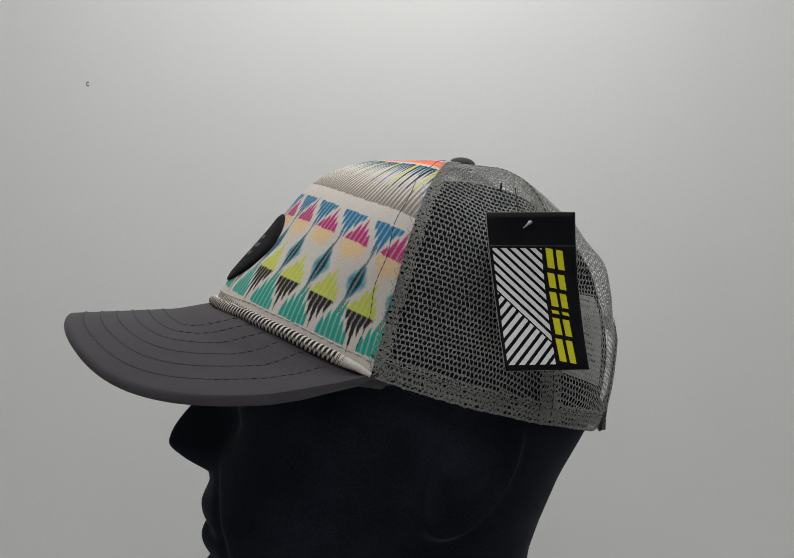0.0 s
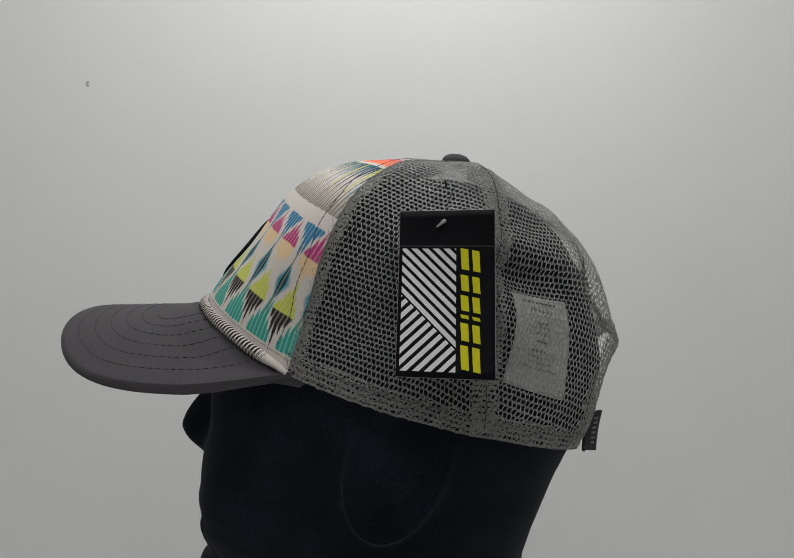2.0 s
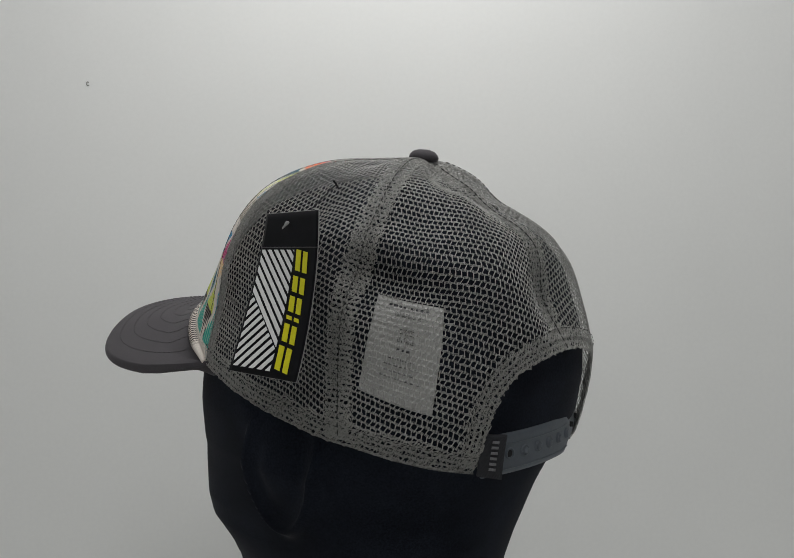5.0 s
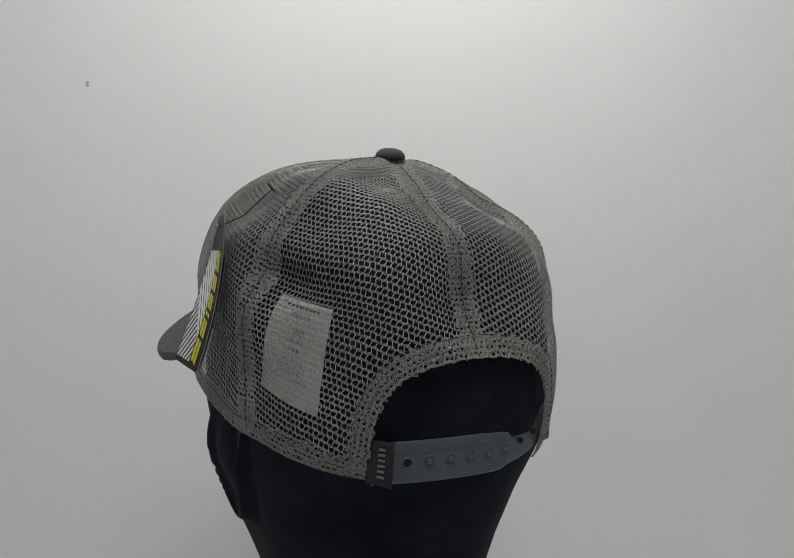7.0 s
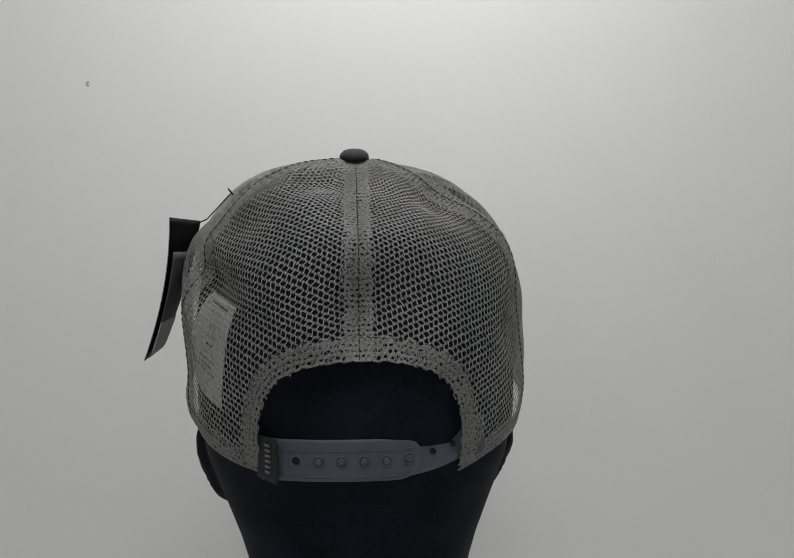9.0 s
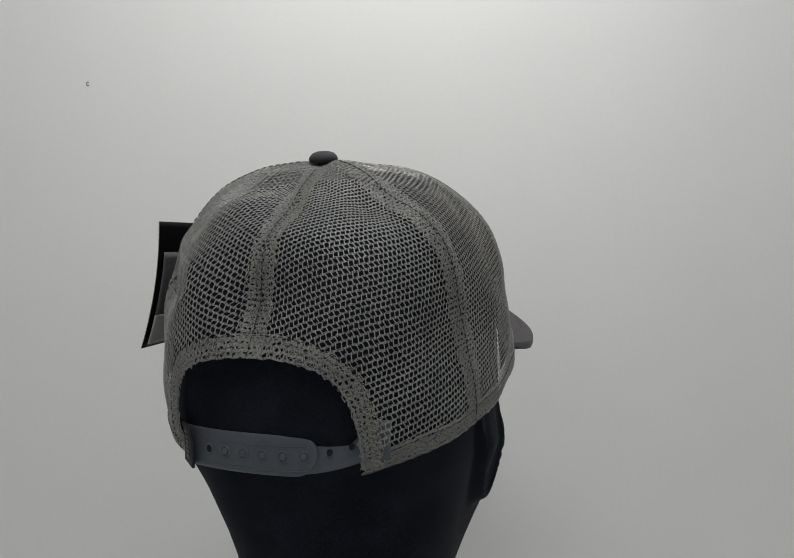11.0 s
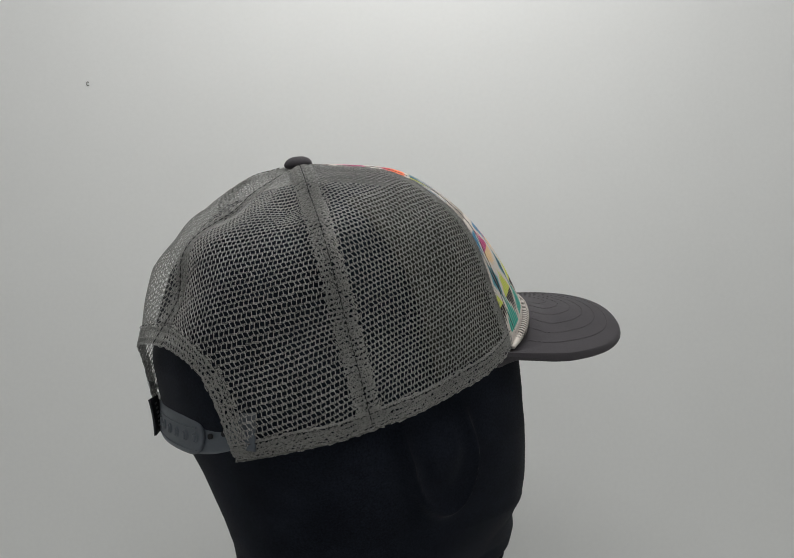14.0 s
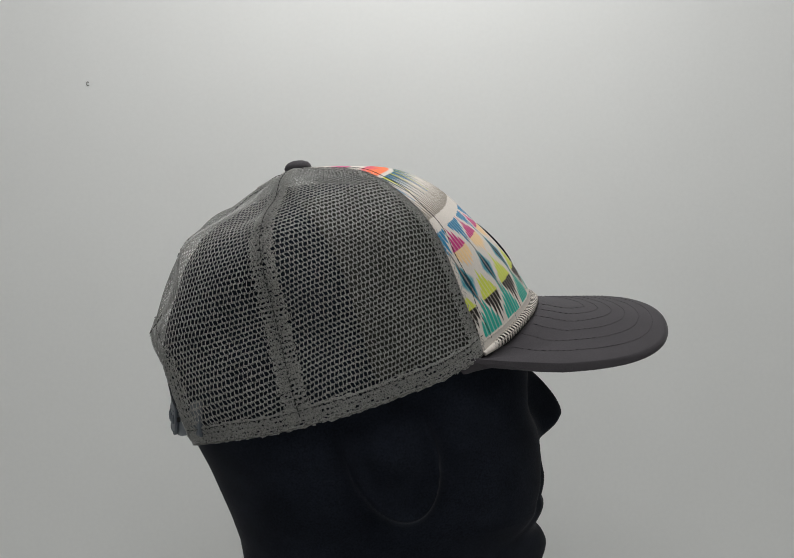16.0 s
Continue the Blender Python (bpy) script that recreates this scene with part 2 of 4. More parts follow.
def ikat(lam, kap):
    row = kap - 7.5 * (np.abs(lam) / 60) ** 1.6
    u = lam * (1 - 0.0042 * np.clip(87 - row, -3, 60)) / PERIOD
    rng = np.random.RandomState(4)
    tooth = np.floor(u * 8)
    jit = rng.rand(4096)[(tooth.astype(int) * 7 + 911) % 4096]
    spike = np.abs((u * 8) % 1 - 0.5) * 2
    col = np.empty(lam.shape + (3,))
    col[:] = CREAM
    du_a, du_b = (u - 0.36 + 0.5) % 1 - 0.5, (u - 0.82 + 0.5) % 1 - 0.5

    def fan(du, base, tip, half, colour, blunt=0.25, soft=0.75):
        h = (row - base) / (tip - base)
        reach = np.clip(1 - np.abs(du) / half * (1 - blunt), 0, 1) * (1 - soft * spike ** 1.3 * (0.55 + 0.45 * np.clip(h, 0, 1))) * (0.85 + 0.25 * jit)
        cov = np.clip((reach - h) * 14 + 0.5, 0, 1) * (h > 0) * (np.abs(du) < half)
        cov = cov * (1 - 0.38 * (spike > 0.72))
        col[:] = col * (1 - cov[..., None]) + np.array(colour) * cov[..., None]

    fan(du_a, 95.8, 83.0, 0.35, TEAL, 0.2)
    fan(du_b, 86.8, 96.5, 0.33, BLACK, 0.15, 0.9)
    fan(du_b, 86.8, 76.8, 0.35, LIME, 0.05, 0.5)
    fan(du_b, 69.6, 77.0, 0.33, PEACH, 0.5, 0.55)
    fan(du_b, 69.6, 60.8, 0.33, MAGENTA, 0.1, 0.7)
    fan(du_a, 61.3, 72.0, 0.35, BLUE, 0.1, 0.75)
    for half_w, half_h, colour in ((0.23, 8.8, AQUA), (0.125, 8.8, DEEP)):
        e = np.abs(du_a) / (half_w * np.clip(1 - np.abs(row - 79.5) / half_h * (0.85 + 0.3 * spike + 0.35 * jit), 0.001, 1) ** 1.25)
        e = np.minimum(e, 3)
        cov = np.clip((1 - e) * 2.2 + 0.4, 0, 1) * (1 - 0.3 * (spike > 0.75))
        col[:] = col * (1 - cov[..., None]) + np.array(colour) * cov[..., None]
    stem = (np.abs(du_a) < 0.022) & (row > 68) & (row < 89)
    col[stem] = np.array(CREAM) * 0.35
    # a striped band over the piping in the middle of the front
    low = np.clip((row - 97.6) * 3, 0, 1) * (np.abs(lam) < 33) * (np.sin(u * 62) > -0.3) * 0.8
    col[:] = col * (1 - low[..., None]) + np.array(BLACK) * low[..., None]
    # upper field: taupe stripes that thin out, then hanging stripes, then a coral band
    fine = np.abs((u * 9.5) % 1 - 0.5) * 2
    jf = rng.rand(4096)[(np.floor(u * 9.5).astype(int) * 13 + 511) % 4096]
    h = (56.6 - row) / 12.5
    cov = np.clip((0.92 - 0.85 * np.clip(h, 0, 1) * (0.7 + 0.6 * jf) - fine) * 6 + 0.5, 0, 1) * ((h > 0) & (h < 1.25)) * 0.85
    col[:] = col * (1 - cov[..., None]) + np.array(TAUPE) * cov[..., None]
    h = (row - 34.5) / 11.0
    pick = np.floor(u * 9.5).astype(int) % 7
    hang = np.array([BLUE, DEEP, BLUE, DEEP, DEEP, LIME, DEEP])[pick]
    cov = np.clip((1.02 - 0.95 * np.clip(h, 0, 1) * (0.55 + 0.8 * jf) - fine) * 6 + 0.5, 0, 1) * ((h > 0) & (h < 1.3))
    col[:] = col * (1 - cov[..., None]) + hang * cov[..., None]
    h = (34.5 - row)
    cov = np.clip((h - 1.6) * 2, 0, 1) * np.clip((9.5 + 2 * jf - h) * 0.8, 0, 1)
    pinkish = np.clip((h - 4.5) / 5 + 0.2 * np.sin(u * 4.2 + 1), 0, 1)[..., None]
    col[:] = col * (1 - cov[..., None]) + (np.array(CORAL) * (1 - 0.75 * pinkish) + np.array(MAGENTA) * 0.75 * pinkish) * cov[..., None]
    cov = ((h > 16) & (h < 22 + 3 * jf)) * 0.8
    col[:] = col * (1 - cov[..., None]) + np.array(MAGENTA) * cov[..., None]
    return col


def front_panel():
    nl, nk = 600, 290
    lam = np.linspace(-SEAM_RIGHT - 0.5, SEAM_LEFT + 0.5, nl)
    s = np.linspace(0, 1, nk)
    L, S = np.meshgrid(lam, s)
    K = 5 + (rim(L) - 0.8 - 5) * S
    P = crown(L, K, 0.0008)
    ob = piece("front_panel", P.reshape(-1, 3), grid_faces(nk, nl), M_PRINT, cap, "cream cotton front panel with multicolour ikat print")
    at = ob.data.color_attributes.new("print", "FLOAT_COLOR", "POINT")
    C = np.ones((nl * nk, 4))
    C[:, :3] = ikat(L, K).reshape(-1, 3)
    at.data.foreach_set("color", C.ravel())
    l2, s2 = np.meshgrid(np.linspace(-SEAM_RIGHT, SEAM_LEFT, 60), np.linspace(0, 1, 40))
    k2 = 5 + (rim(l2) - 1.0 - 5) * s2
    V, F = slab(crown(l2, k2, -0.0004).reshape(-1, 3), crown(l2, k2, -0.0024).reshape(-1, 3), 40, 60)
    piece("panel_lining", V, F, M_FOAM, cap, "pale grey foam lining behind the printed panel")


# ---------------------------------------------------------------- net
def thread_net(place, u0, u1, v0, v1, pu, pv, keep, thin, thick, rng, wander=0.00012, lean=0.13, strands=4):
    """A knitted net: between the rows of holes run bundles of fine threads that climb in one row and fall in the next;
    thicker short threads stand between the holes and zigzag from row to row."""
    nv = int((v1 - v0) / pv) + 2
    step = pu / 2
    nu = int((u1 - u0) / step) + 2
    Vs, Fs, base = [], [], 0
    sides = 4
    ang = np.linspace(0, 2 * np.pi, sides, endpoint=False) + 0.4
    J, I = np.meshgrid(np.arange(nv), np.arange(nu), indexing="ij")
    U = u0 + I * step
    up = np.where((I + J) % 2 == 0, 1.0, -1.0)
    way = np.where(J % 2 == 0, 1.0, -1.0)
    edge = v0 + (J + 0.5) * pv + up * 0.03 * pv
    edge = edge + wander * np.sin(U * 900 + J * 1.7) + wander * 0.5 * rng.randn(nv, nu)
    U = U + wander * 0.6 * rng.randn(nv, nu)
    ok = keep(U, edge)

    def add(A, T, N, r_side, r_up, good):
        """Tubes through rows of points A with side axis T and up axis N; good marks the usable spans."""
        nonlocal base
        m, n = A.shape[:2]
        ring = A[:, :, None] + r_side[..., None, None] * np.cos(ang)[:, None] * T[:, :, None] + r_up[..., None, None] * np.sin(ang)[:, None] * N[:, :, None]
        idx = base + np.arange(m * n * sides).reshape(m, n, sides)
        q = np.stack([idx[:, :-1], np.roll(idx, -1, 2)[:, :-1], np.roll(idx, -1, 2)[:, 1:], idx[:, 1:]], -1)
        Fs.append(q[good].reshape(-1, 4))
        Vs.append(ring.reshape(-1, 3))
        base += m * n * sides

    N = place(U, edge, 0.001) - place(U, edge, 0.0)
    N /= np.linalg.norm(N, axis=-1)[..., None]
    T = place(U, edge + 0.0004, 0.0) - place(U, edge, 0.0)
    T /= np.linalg.norm(T, axis=-1)[..., None]
    band, span = 0.20 * pv, 3 * strands
    for o in range(strands):
        # each strand crosses the bundle from one side to the other, then starts again
        phase = (I + 3 * o + 5 * J) % span
        f = phase / (span - 1.0)
        E = edge + way * band * (2 * f - 1) * 1.0 + thin * 0.2 * rng.randn(nv, nu)
        A = place(U, E, 0.00010 * (o % 2))
        r = thin * (1 + 0.15 * rng.randn(nv, nu))
        add(A, T, N, r, r, ok[:, :-1] & ok[:, 1:] & (phase[:, 1:] > phase[:, :-1]))
    # uprights from the lower points of one row edge to the upper points of the next
    top, low = edge[:-1], edge[1:]
    hit_ = up[1:] < 0
    jj, ii = np.nonzero(hit_ & ok[:-1] & ok[1:])
    a, b, uu = top[jj, ii], low[jj, ii], U[1:][jj, ii]
    n = len(jj)
    W = np.stack([a - 0.3 * band, 0.65 * a + 0.35 * b, 0.35 * a + 0.65 * b, b + 0.3 * band], 1)
    sign = np.where(jj % 2 == 0, 1.0, -1.0)[:, None]
    UU = np.repeat(uu[:, None], 4, 1) + sign * lean * pu * np.array([-1.6, -0.7, 0.7, 1.6]) + 0.6 * wander * rng.randn(n, 4)
    A = place(UU, W, 0.00018)
    T = place(UU + 0.0004, W, 0.00018) - A
    T /= np.linalg.norm(T, axis=-1)[..., None]
    Nn = np.repeat(N[1:][jj, ii][:, None], 4, 1)
    r = thick * (1 + 0.12 * rng.randn(n, 4)) * np.array([0.9, 1.0, 1.0, 0.9])
    add(A, T, Nn, r, r * 0.8, np.ones((n, 3), bool))
    V, F = np.vstack(Vs), np.vstack(Fs)
    used = np.zeros(len(V), bool)
    used[F.ravel()] = True
    new_id = np.cumsum(used) - 1
    return V[used], new_id[F]


def net_panel(name, lam_a, lam_b, seed, label, slant):
    mid = 0.5 * (lam_a + lam_b)
    c = heading(np.array(mid), np.array(66.0))
    eu = heading(np.array(mid + 0.5), np.array(66.0)) - heading(np.array(mid - 0.5), np.array(66.0))
    eu /= np.linalg.norm(eu)
    ev = np.cross(c, eu)
    if ev[2] > 0:
        ev = -ev
    # the cloth is cut at a slant to the panel's middle line
    a = radians(slant)
    eu, ev = eu * math.cos(a) + ev * math.sin(a), ev * math.cos(a) - eu * math.sin(a)
    RM = 0.1

    def where(u, v):
        # the rows wander and bunch a little, as stretched net does
        v = v + 0.0005 * np.sin(v * 170 + u * 45 + seed) + 0.0006 * np.sin(u * 95 + 2.1 * seed)
        r = np.hypot(u, v) + 1e-12
        d = np.cos(r / RM)[..., None] * c + np.sin(r / RM)[..., None] * ((u / r)[..., None] * eu + (v / r)[..., None] * ev)
        return angles(d)

    def place(u, v, lift):
        return crown(*where(u, v), lift)

    def keep(u, v):
        l, k = where(u, v)
        d = (l - mid + 180) % 360 - 180
        return (np.abs(d) < 0.5 * (lam_b - lam_a)) & (k > 3.5) & (k < arch(l) - 0.4)

    rng = np.random.RandomState(seed)
    V, F = thread_net(place, -0.1, 0.1, -0.13, 0.1, 0.00236, 0.00272, keep, 0.00011, 0.00023, rng, lean=0.07, strands=3)
    piece(name, V, F.tolist(), M_NET, cap, label)


def strip(name, lam, kap, half, mat, lift, label, seed, pu=0.00245, pv=0.0025, across=False):
    """A doubled tape of net along a line on the crown."""
    lam, kap = np.asarray(lam, float), np.asarray(kap, float)
    P = crown(lam, kap)
    s = np.concatenate([[0], np.cumsum(np.linalg.norm(np.diff(P, axis=0), axis=1))])
    T = np.gradient(P, axis=0)
    N = heading(lam, kap)
    A = np.cross(N, T)
    A /= np.linalg.norm(A, axis=1)[:, None]

    def place(u, v, up):
        u = np.clip(u, 0.0005, s[-1] - 0.0005)
        base = np.stack([np.interp(u, s, P[:, k]) for k in range(3)], -1)
        side = np.stack([np.interp(u, s, A[:, k]) for k in range(3)], -1)
        d = base + side * v[..., None] - MID
        l, k = angles(d)
        return crown(l, k, lift + up)

    rng = np.random.RandomState(seed)
    keep = lambda u, v: (u > 0) & (u < s[-1]) & (np.abs(v) <= half * 1.05)
    span = (0, s[-1], -half, half)
    if across:
        # the rows run over the tape, not along it
        along, inside = place, keep
        place = lambda u, v, up: along(v, u, up)
        keep = lambda u, v: inside(v, u)
        span = (-half, half, 0, s[-1])
    V, F = thread_net(place, *span, pu, pv, keep, 0.00011, 0.00024, rng, 0.00022, 0.2, 3)
    under = lambda u, v, up: place(u, v, up - 0.0006)
    V2, F2 = thread_net(under, *span, pu * 1.17, pv * 0.9, keep, 0.00012, 0.00021, rng, 0.0003, -0.2, 3)
    V, F = np.vstack([V, V2]), np.vstack([F, F2 + len(V)])
    return piece(name, V, F.tolist(), mat, cap, label, kind="stuff")


def stitches(name, points, mat, parent, length=0.0022, gap=0.0012, radius=0.00025, label=""):
    P = np.array(points)
    s = np.concatenate([[0], np.cumsum(np.linalg.norm(np.diff(P, axis=0), axis=1))])
    out, a = [], 0.0
    while a + length < s[-1]:
        q = [[np.interp(a + length * f, s, P[:, k]) for k in range(3)] for f in (0, 0.5, 1)]
        out.append(tube(q, [radius * 0.4, radius, radius * 0.4], 5))
        a += length + gap
    V, F = join(out)
    return piece(name, V, F, mat, parent, label, kind="stuff")


def cord(name, lam, kap, radius, lift, mat, parent, label=""):
    P = crown(np.asarray(lam, float), np.asarray(kap, float), lift)
    s = np.arange(len(P))
    V, F = tube(P, radius * (1 + 0.25 * np.sin(s * 2.1)), 7)
    return piece(name, V, F, mat, parent, label)


# ---------------------------------------------------------------- the brim
BRIM = dict(tip=0.1642, z0=CAM_Z - 0.0280, slope=-0.0173, sag2=2.474, sag4=105.7, half=0.0918, root=0.0405, p=2.95, q=4.0, skew=-0.0079, yaw=0.0058, lean=-0.0931)


def brim_edge(phi, grow=1.0):
    v = BRIM["half"] * grow * np.sign(np.sin(phi)) * np.abs(np.sin(phi)) ** (2 / BRIM["p"])
    x = BRIM["root"] + (BRIM["tip"] - BRIM["root"]) * np.abs(np.cos(phi)) ** (2 / BRIM["q"]) + BRIM["lean"] * v * np.abs(np.cos(phi))
    return x, v


def brim_place(phi, k, drop=0.0):
    """k from 0 at the crown to 1 at the edge."""
    x, v = brim_edge(phi)
    lam = np.degrees(phi) / 90 * 69
    root = crown(lam, rim(lam) - 0.3, -0.0025)
    c, s = math.cos(BRIM["yaw"]), math.sin(BRIM["yaw"])
    X, Y = c * x - s * v, s * x + c * v + MID[1]
    # the ends run out into the crown's hem
    e = np.clip(np.abs(np.cos(phi)) / 0.07, 0, 1) ** 0.6
    X, Y = root[..., 0] + (X - root[..., 0]) * (0.08 + 0.92 * e), root[..., 1] + (Y - root[..., 1]) * (0.08 + 0.92 * e)
    px_, py_ = root[..., 0] * (1 - k) + X * k, root[..., 1] * (1 - k) + Y * k
    w = py_ - MID[1] - s * px_
    z = BRIM["z0"] + BRIM["slope"] * (px_ - 0.1) - BRIM["sag2"] * w ** 2 - BRIM["sag4"] * w ** 4 + BRIM["skew"] * w
    z = z - 0.0022 * np.exp(-(((np.abs(w) - 0.076) / 0.02) ** 2))
    f = np.clip(k / 0.35, 0, 1)
    f = f * f * (3 - 2 * f)
    z = (root[..., 2] - 0.001) * (1 - f) + z * f
    return np.stack([px_, py_, z - drop], -1)


def build_brim():
    n, m = 121, 40
    phi = np.linspace(-math.pi / 2, math.pi / 2, n)
    ks = np.concatenate([np.linspace(0, 0.965, m - 8), 0.965 + 0.035 * np.sin(np.linspace(0.18, math.pi / 2, 8))])
    taper = np.clip(np.abs(np.cos(phi)) / 0.05, 0.4, 1)
    rows = []
    for k in ks:
        d = 0.00235 * taper * (1 - math.sqrt(max(0, 1 - ((k - 0.965) / 0.035) ** 2))) if k > 0.965 else 0
        rows.append(brim_place(phi, np.full(n, k), d))
    for k in ks[::-1][1:]:
        d = 0.0047 * taper - (0.00235 * taper * (1 - math.sqrt(max(0, 1 - ((k - 0.965) / 0.035) ** 2))) if k > 0.965 else 0)
        rows.append(brim_place(phi, np.full(n, k), d))
    V = np.vstack(rows)
    brim = piece("brim", V, grid_faces(len(rows), n), M_BRIM, cap, "curved charcoal twill brim with stitched rows")
    # rows of stitching, each at its own distance from the edge, on the upper skin
    upper = np.vstack(rows[:m - 4])
    ph = np.linspace(-1.565, 1.565, 700)
    E = brim_place(ph, np.ones(700))[:, :2]
    T = np.gradient(E, axis=0)
    T /= np.linalg.norm(T, axis=1)[:, None] + 1e-12
    inward = np.stack([-T[:, 1], T[:, 0]], 1)
    for i in range(6):
        Q = E + inward * (0.0085 + 0.0076 * i)
        D = np.linalg.norm(Q[:, None] - upper[None, :, :2], axis=2)
        near = np.argsort(D, axis=1)[:, :4]
        d = np.take_along_axis(D, near, 1)
        w = 1 / (d + 1e-5) ** 2
        z = (upper[near, 2] * w).sum(1) / w.sum(1)
        hem = np.linalg.norm(Q[:, None] - rows[0][None, :, :2], axis=2).min(1)
        ok = (d[:, 0] < 0.0035) & (hem > 0.0025) & (Q[:, 0] > 0.03)
        ok &= np.hypot(Q[:, 0] - MID[0], Q[:, 1] - MID[1]) > 0.09
        run = np.nonzero(ok)[0]
        if len(run) > 20:
            line = np.column_stack([Q[run[0]:run[-1] + 1], z[run[0]:run[-1] + 1] + 0.00025])
            stitches("stitching", line, M_BRIM_THREAD, brim, 0.0028, 0.0011, 0.00022)
    return brim


# ---------------------------------------------------------------- build the cap
def build_cap():
    front_panel()
    build_brim()
    net_panel("net_panel", SEAM_LEFT, SIDE_LEFT, 1, "grey open nylon net side panel", 4)
    net_panel("net_panel", SIDE_LEFT, SEAM_BACK, 2, "grey open nylon net back panel", 10)
    net_panel("net_panel", SEAM_BACK, 360 - SIDE_RIGHT, 3, "grey open nylon net back panel", -10)
    net_panel("net_panel", 360 - SIDE_RIGHT, 360 - SEAM_RIGHT, 4, "grey open nylon net side panel", -4)
    # seams with their doubled allowance
    for lam, end, half in ((SEAM_LEFT + 1.6, 106, 0.0036), (-SEAM_RIGHT - 1.6, 106, 0.0036), (SIDE_LEFT, 109, 0.0060), (-SIDE_RIGHT, 109, 0.0060), (SEAM_BACK, 79, 0.0060)):
        k = np.linspace(5, end, 90)
        # the left side seam is pulled back near the hem
        pull = lambda q: np.interp(q, [5, 50, 78, 92, 109], [-0.5, -1.5, -1, 1, 5]) if lam == SIDE_LEFT else 0 * q
        strip("seam_tape", lam + pull(k), k, half, M_BAND, 0.0006, "doubled grey net seam", int(abs(lam)), across=True)
        if half > 0.005:
            stitches("seam_stitching", crown(lam + pull(np.linspace(8, end, 200)), np.linspace(8, end, 200), 0.0013), M_DARK_THREAD, cap, 0.0026, 0.0009, 0.00034)
    # added sheet from the printed panel back behind the right side net, greys its holes
    f, g = np.meshgrid(np.linspace(0, 1, 24), np.linspace(0, 1, 40))
    k = 40 + (rim(-78.0) - 45) * g
    l = -SEAM_RIGHT - f * (36 + 9 * np.clip((70 - k) / 30, 0, 1) ** 1.5)
    k = np.minimum(k, rim(l) - 2)
    V, F = slab(crown(l, k, -0.0012).reshape(-1, 3), crown(l, k, -0.0018).reshape(-1, 3), 40, 24)
    piece("side_sheet", V, F, M_SIDE_SHEET, cap, "thin dark grey sheet added behind the side net")
    # lower rim on both sides, and the arch at the back
    for a, b in ((SEAM_LEFT - 1, ARCH_MID - ARCH_HALF - 0.2), (-SEAM_RIGHT + 1, ARCH_MID + ARCH_HALF + 0.2 - 360)):
        lam = np.linspace(a, b, 160)
        strip("rim_tape", lam, rim(lam) - 2.6, 0.0052, M_BAND, 0.0007, "doubled grey net hem", 31)
        lam = np.linspace(a, b, 420)
        cord("rim_cord", lam, rim(lam), 0.0004, 0.0002, M_CORD, cap, "grey rolled hem edge")
        stitches("hem_stitching", crown(lam, rim(lam) - 4.6, 0.0011), M_DARK_THREAD, cap)
    q = np.linspace(-1, 1, 260)
    lam = ARCH_MID + ARCH_HALF * np.sign(q) * (1 - (1 - np.abs(q)) ** 1.6)
    kap = arch(lam)
    kap[0], kap[-1] = 107.0, 107.0
    strip("arch_tape", ARCH_MID + (lam - ARCH_MID) * 1.12, kap - 2.6 * (1 - np.abs(q) ** 6), 0.0050, M_BAND, 0.0007, "doubled grey net edge round the opening", 41)
    stitches("arch_stitching", crown(ARCH_MID + (lam - ARCH_MID) * 1.2, kap - 5.2 * (1 - np.abs(q) ** 6), 0.0011), M_DARK_THREAD, cap)
    # stitch line on the printed panel
    for s in (1, -1):
        k = np.linspace(8, 104, 200)
        stitches("panel_stitching", crown(s * ((59.0 if s > 0 else 56.5) + 0.5 * np.sin(k * 0.35)), k, 0.0009), M_DARK_THREAD, cap, 0.0030, 0.0002, 0.00022)
    # striped piping between panel and brim
    n = 2400
    lam = np.linspace(-SEAM_RIGHT - 0.5, SEAM_LEFT + 0.5, n)
    P = crown(lam, rim(lam) - 0.2, 0.0013)
    P[:, 2] -= 0.0001
    s = np.arange(n)
    V, F = tube(P, (0.0028 + 0.0001 * np.sin(s * 0.27)) * np.clip(0.45 + np.minimum(lam + SEAM_RIGHT, SEAM_LEFT - lam) / 16, 0.45, 1), 10)
    ob = piece("piping", V, F, M_PRINT, cap, "cream and dark striped rolled piping above the brim")
    at = ob.data.color_attributes.new("print", "FLOAT_COLOR", "POINT")
    s, side = np.repeat(s, 10), np.tile(np.arange(10), n)
    on = ((np.sin(s * 0.27 + side * 0.42) > -0.25) & (np.abs(lam[s]) < 55.5 + 1.5 * np.sin(s * 0.9))).astype(float)
    C = np.ones((n * 10, 4))
    C[:, :3] = np.array(CREAM) * (1 - on[:, None]) + np.array(BLACK) * on[:, None]
    at.data.foreach_set("color", C.ravel())
    stitches("panel_hem_stitching", crown(lam[::8], rim(lam[::8]) - 3.0, 0.001), M_CREAM_THREAD, cap, 0.0036, 0.0010, 0.0004)
    # button on top
    c = np.array([-0.0440, 0.0160, CAM_Z + 0.0475])
    rings = []
    prof = [(0.0, 0.0058), (0.003, 0.0056), (0.0055, 0.0047), (0.0070, 0.0032), (0.0076, 0.0016), (0.0072, 0.0003), (0.0060, -0.0005), (0.0, -0.0006)]
    for r, z in prof:
        a = np.linspace(0, 2 * np.pi, 36, endpoint=False)
        rings.append(np.stack([c[0] + r * np.cos(a) * 1.02, c[1] + r * np.sin(a), c[2] + z + 0.10 * r * np.cos(a)], 1))
    piece("button", np.vstack(rings), grid_faces(len(prof), 36, True), M_BRIM, cap, "charcoal covered button")
    # oval badge on the front
    n, m = 12, 60
    top = []
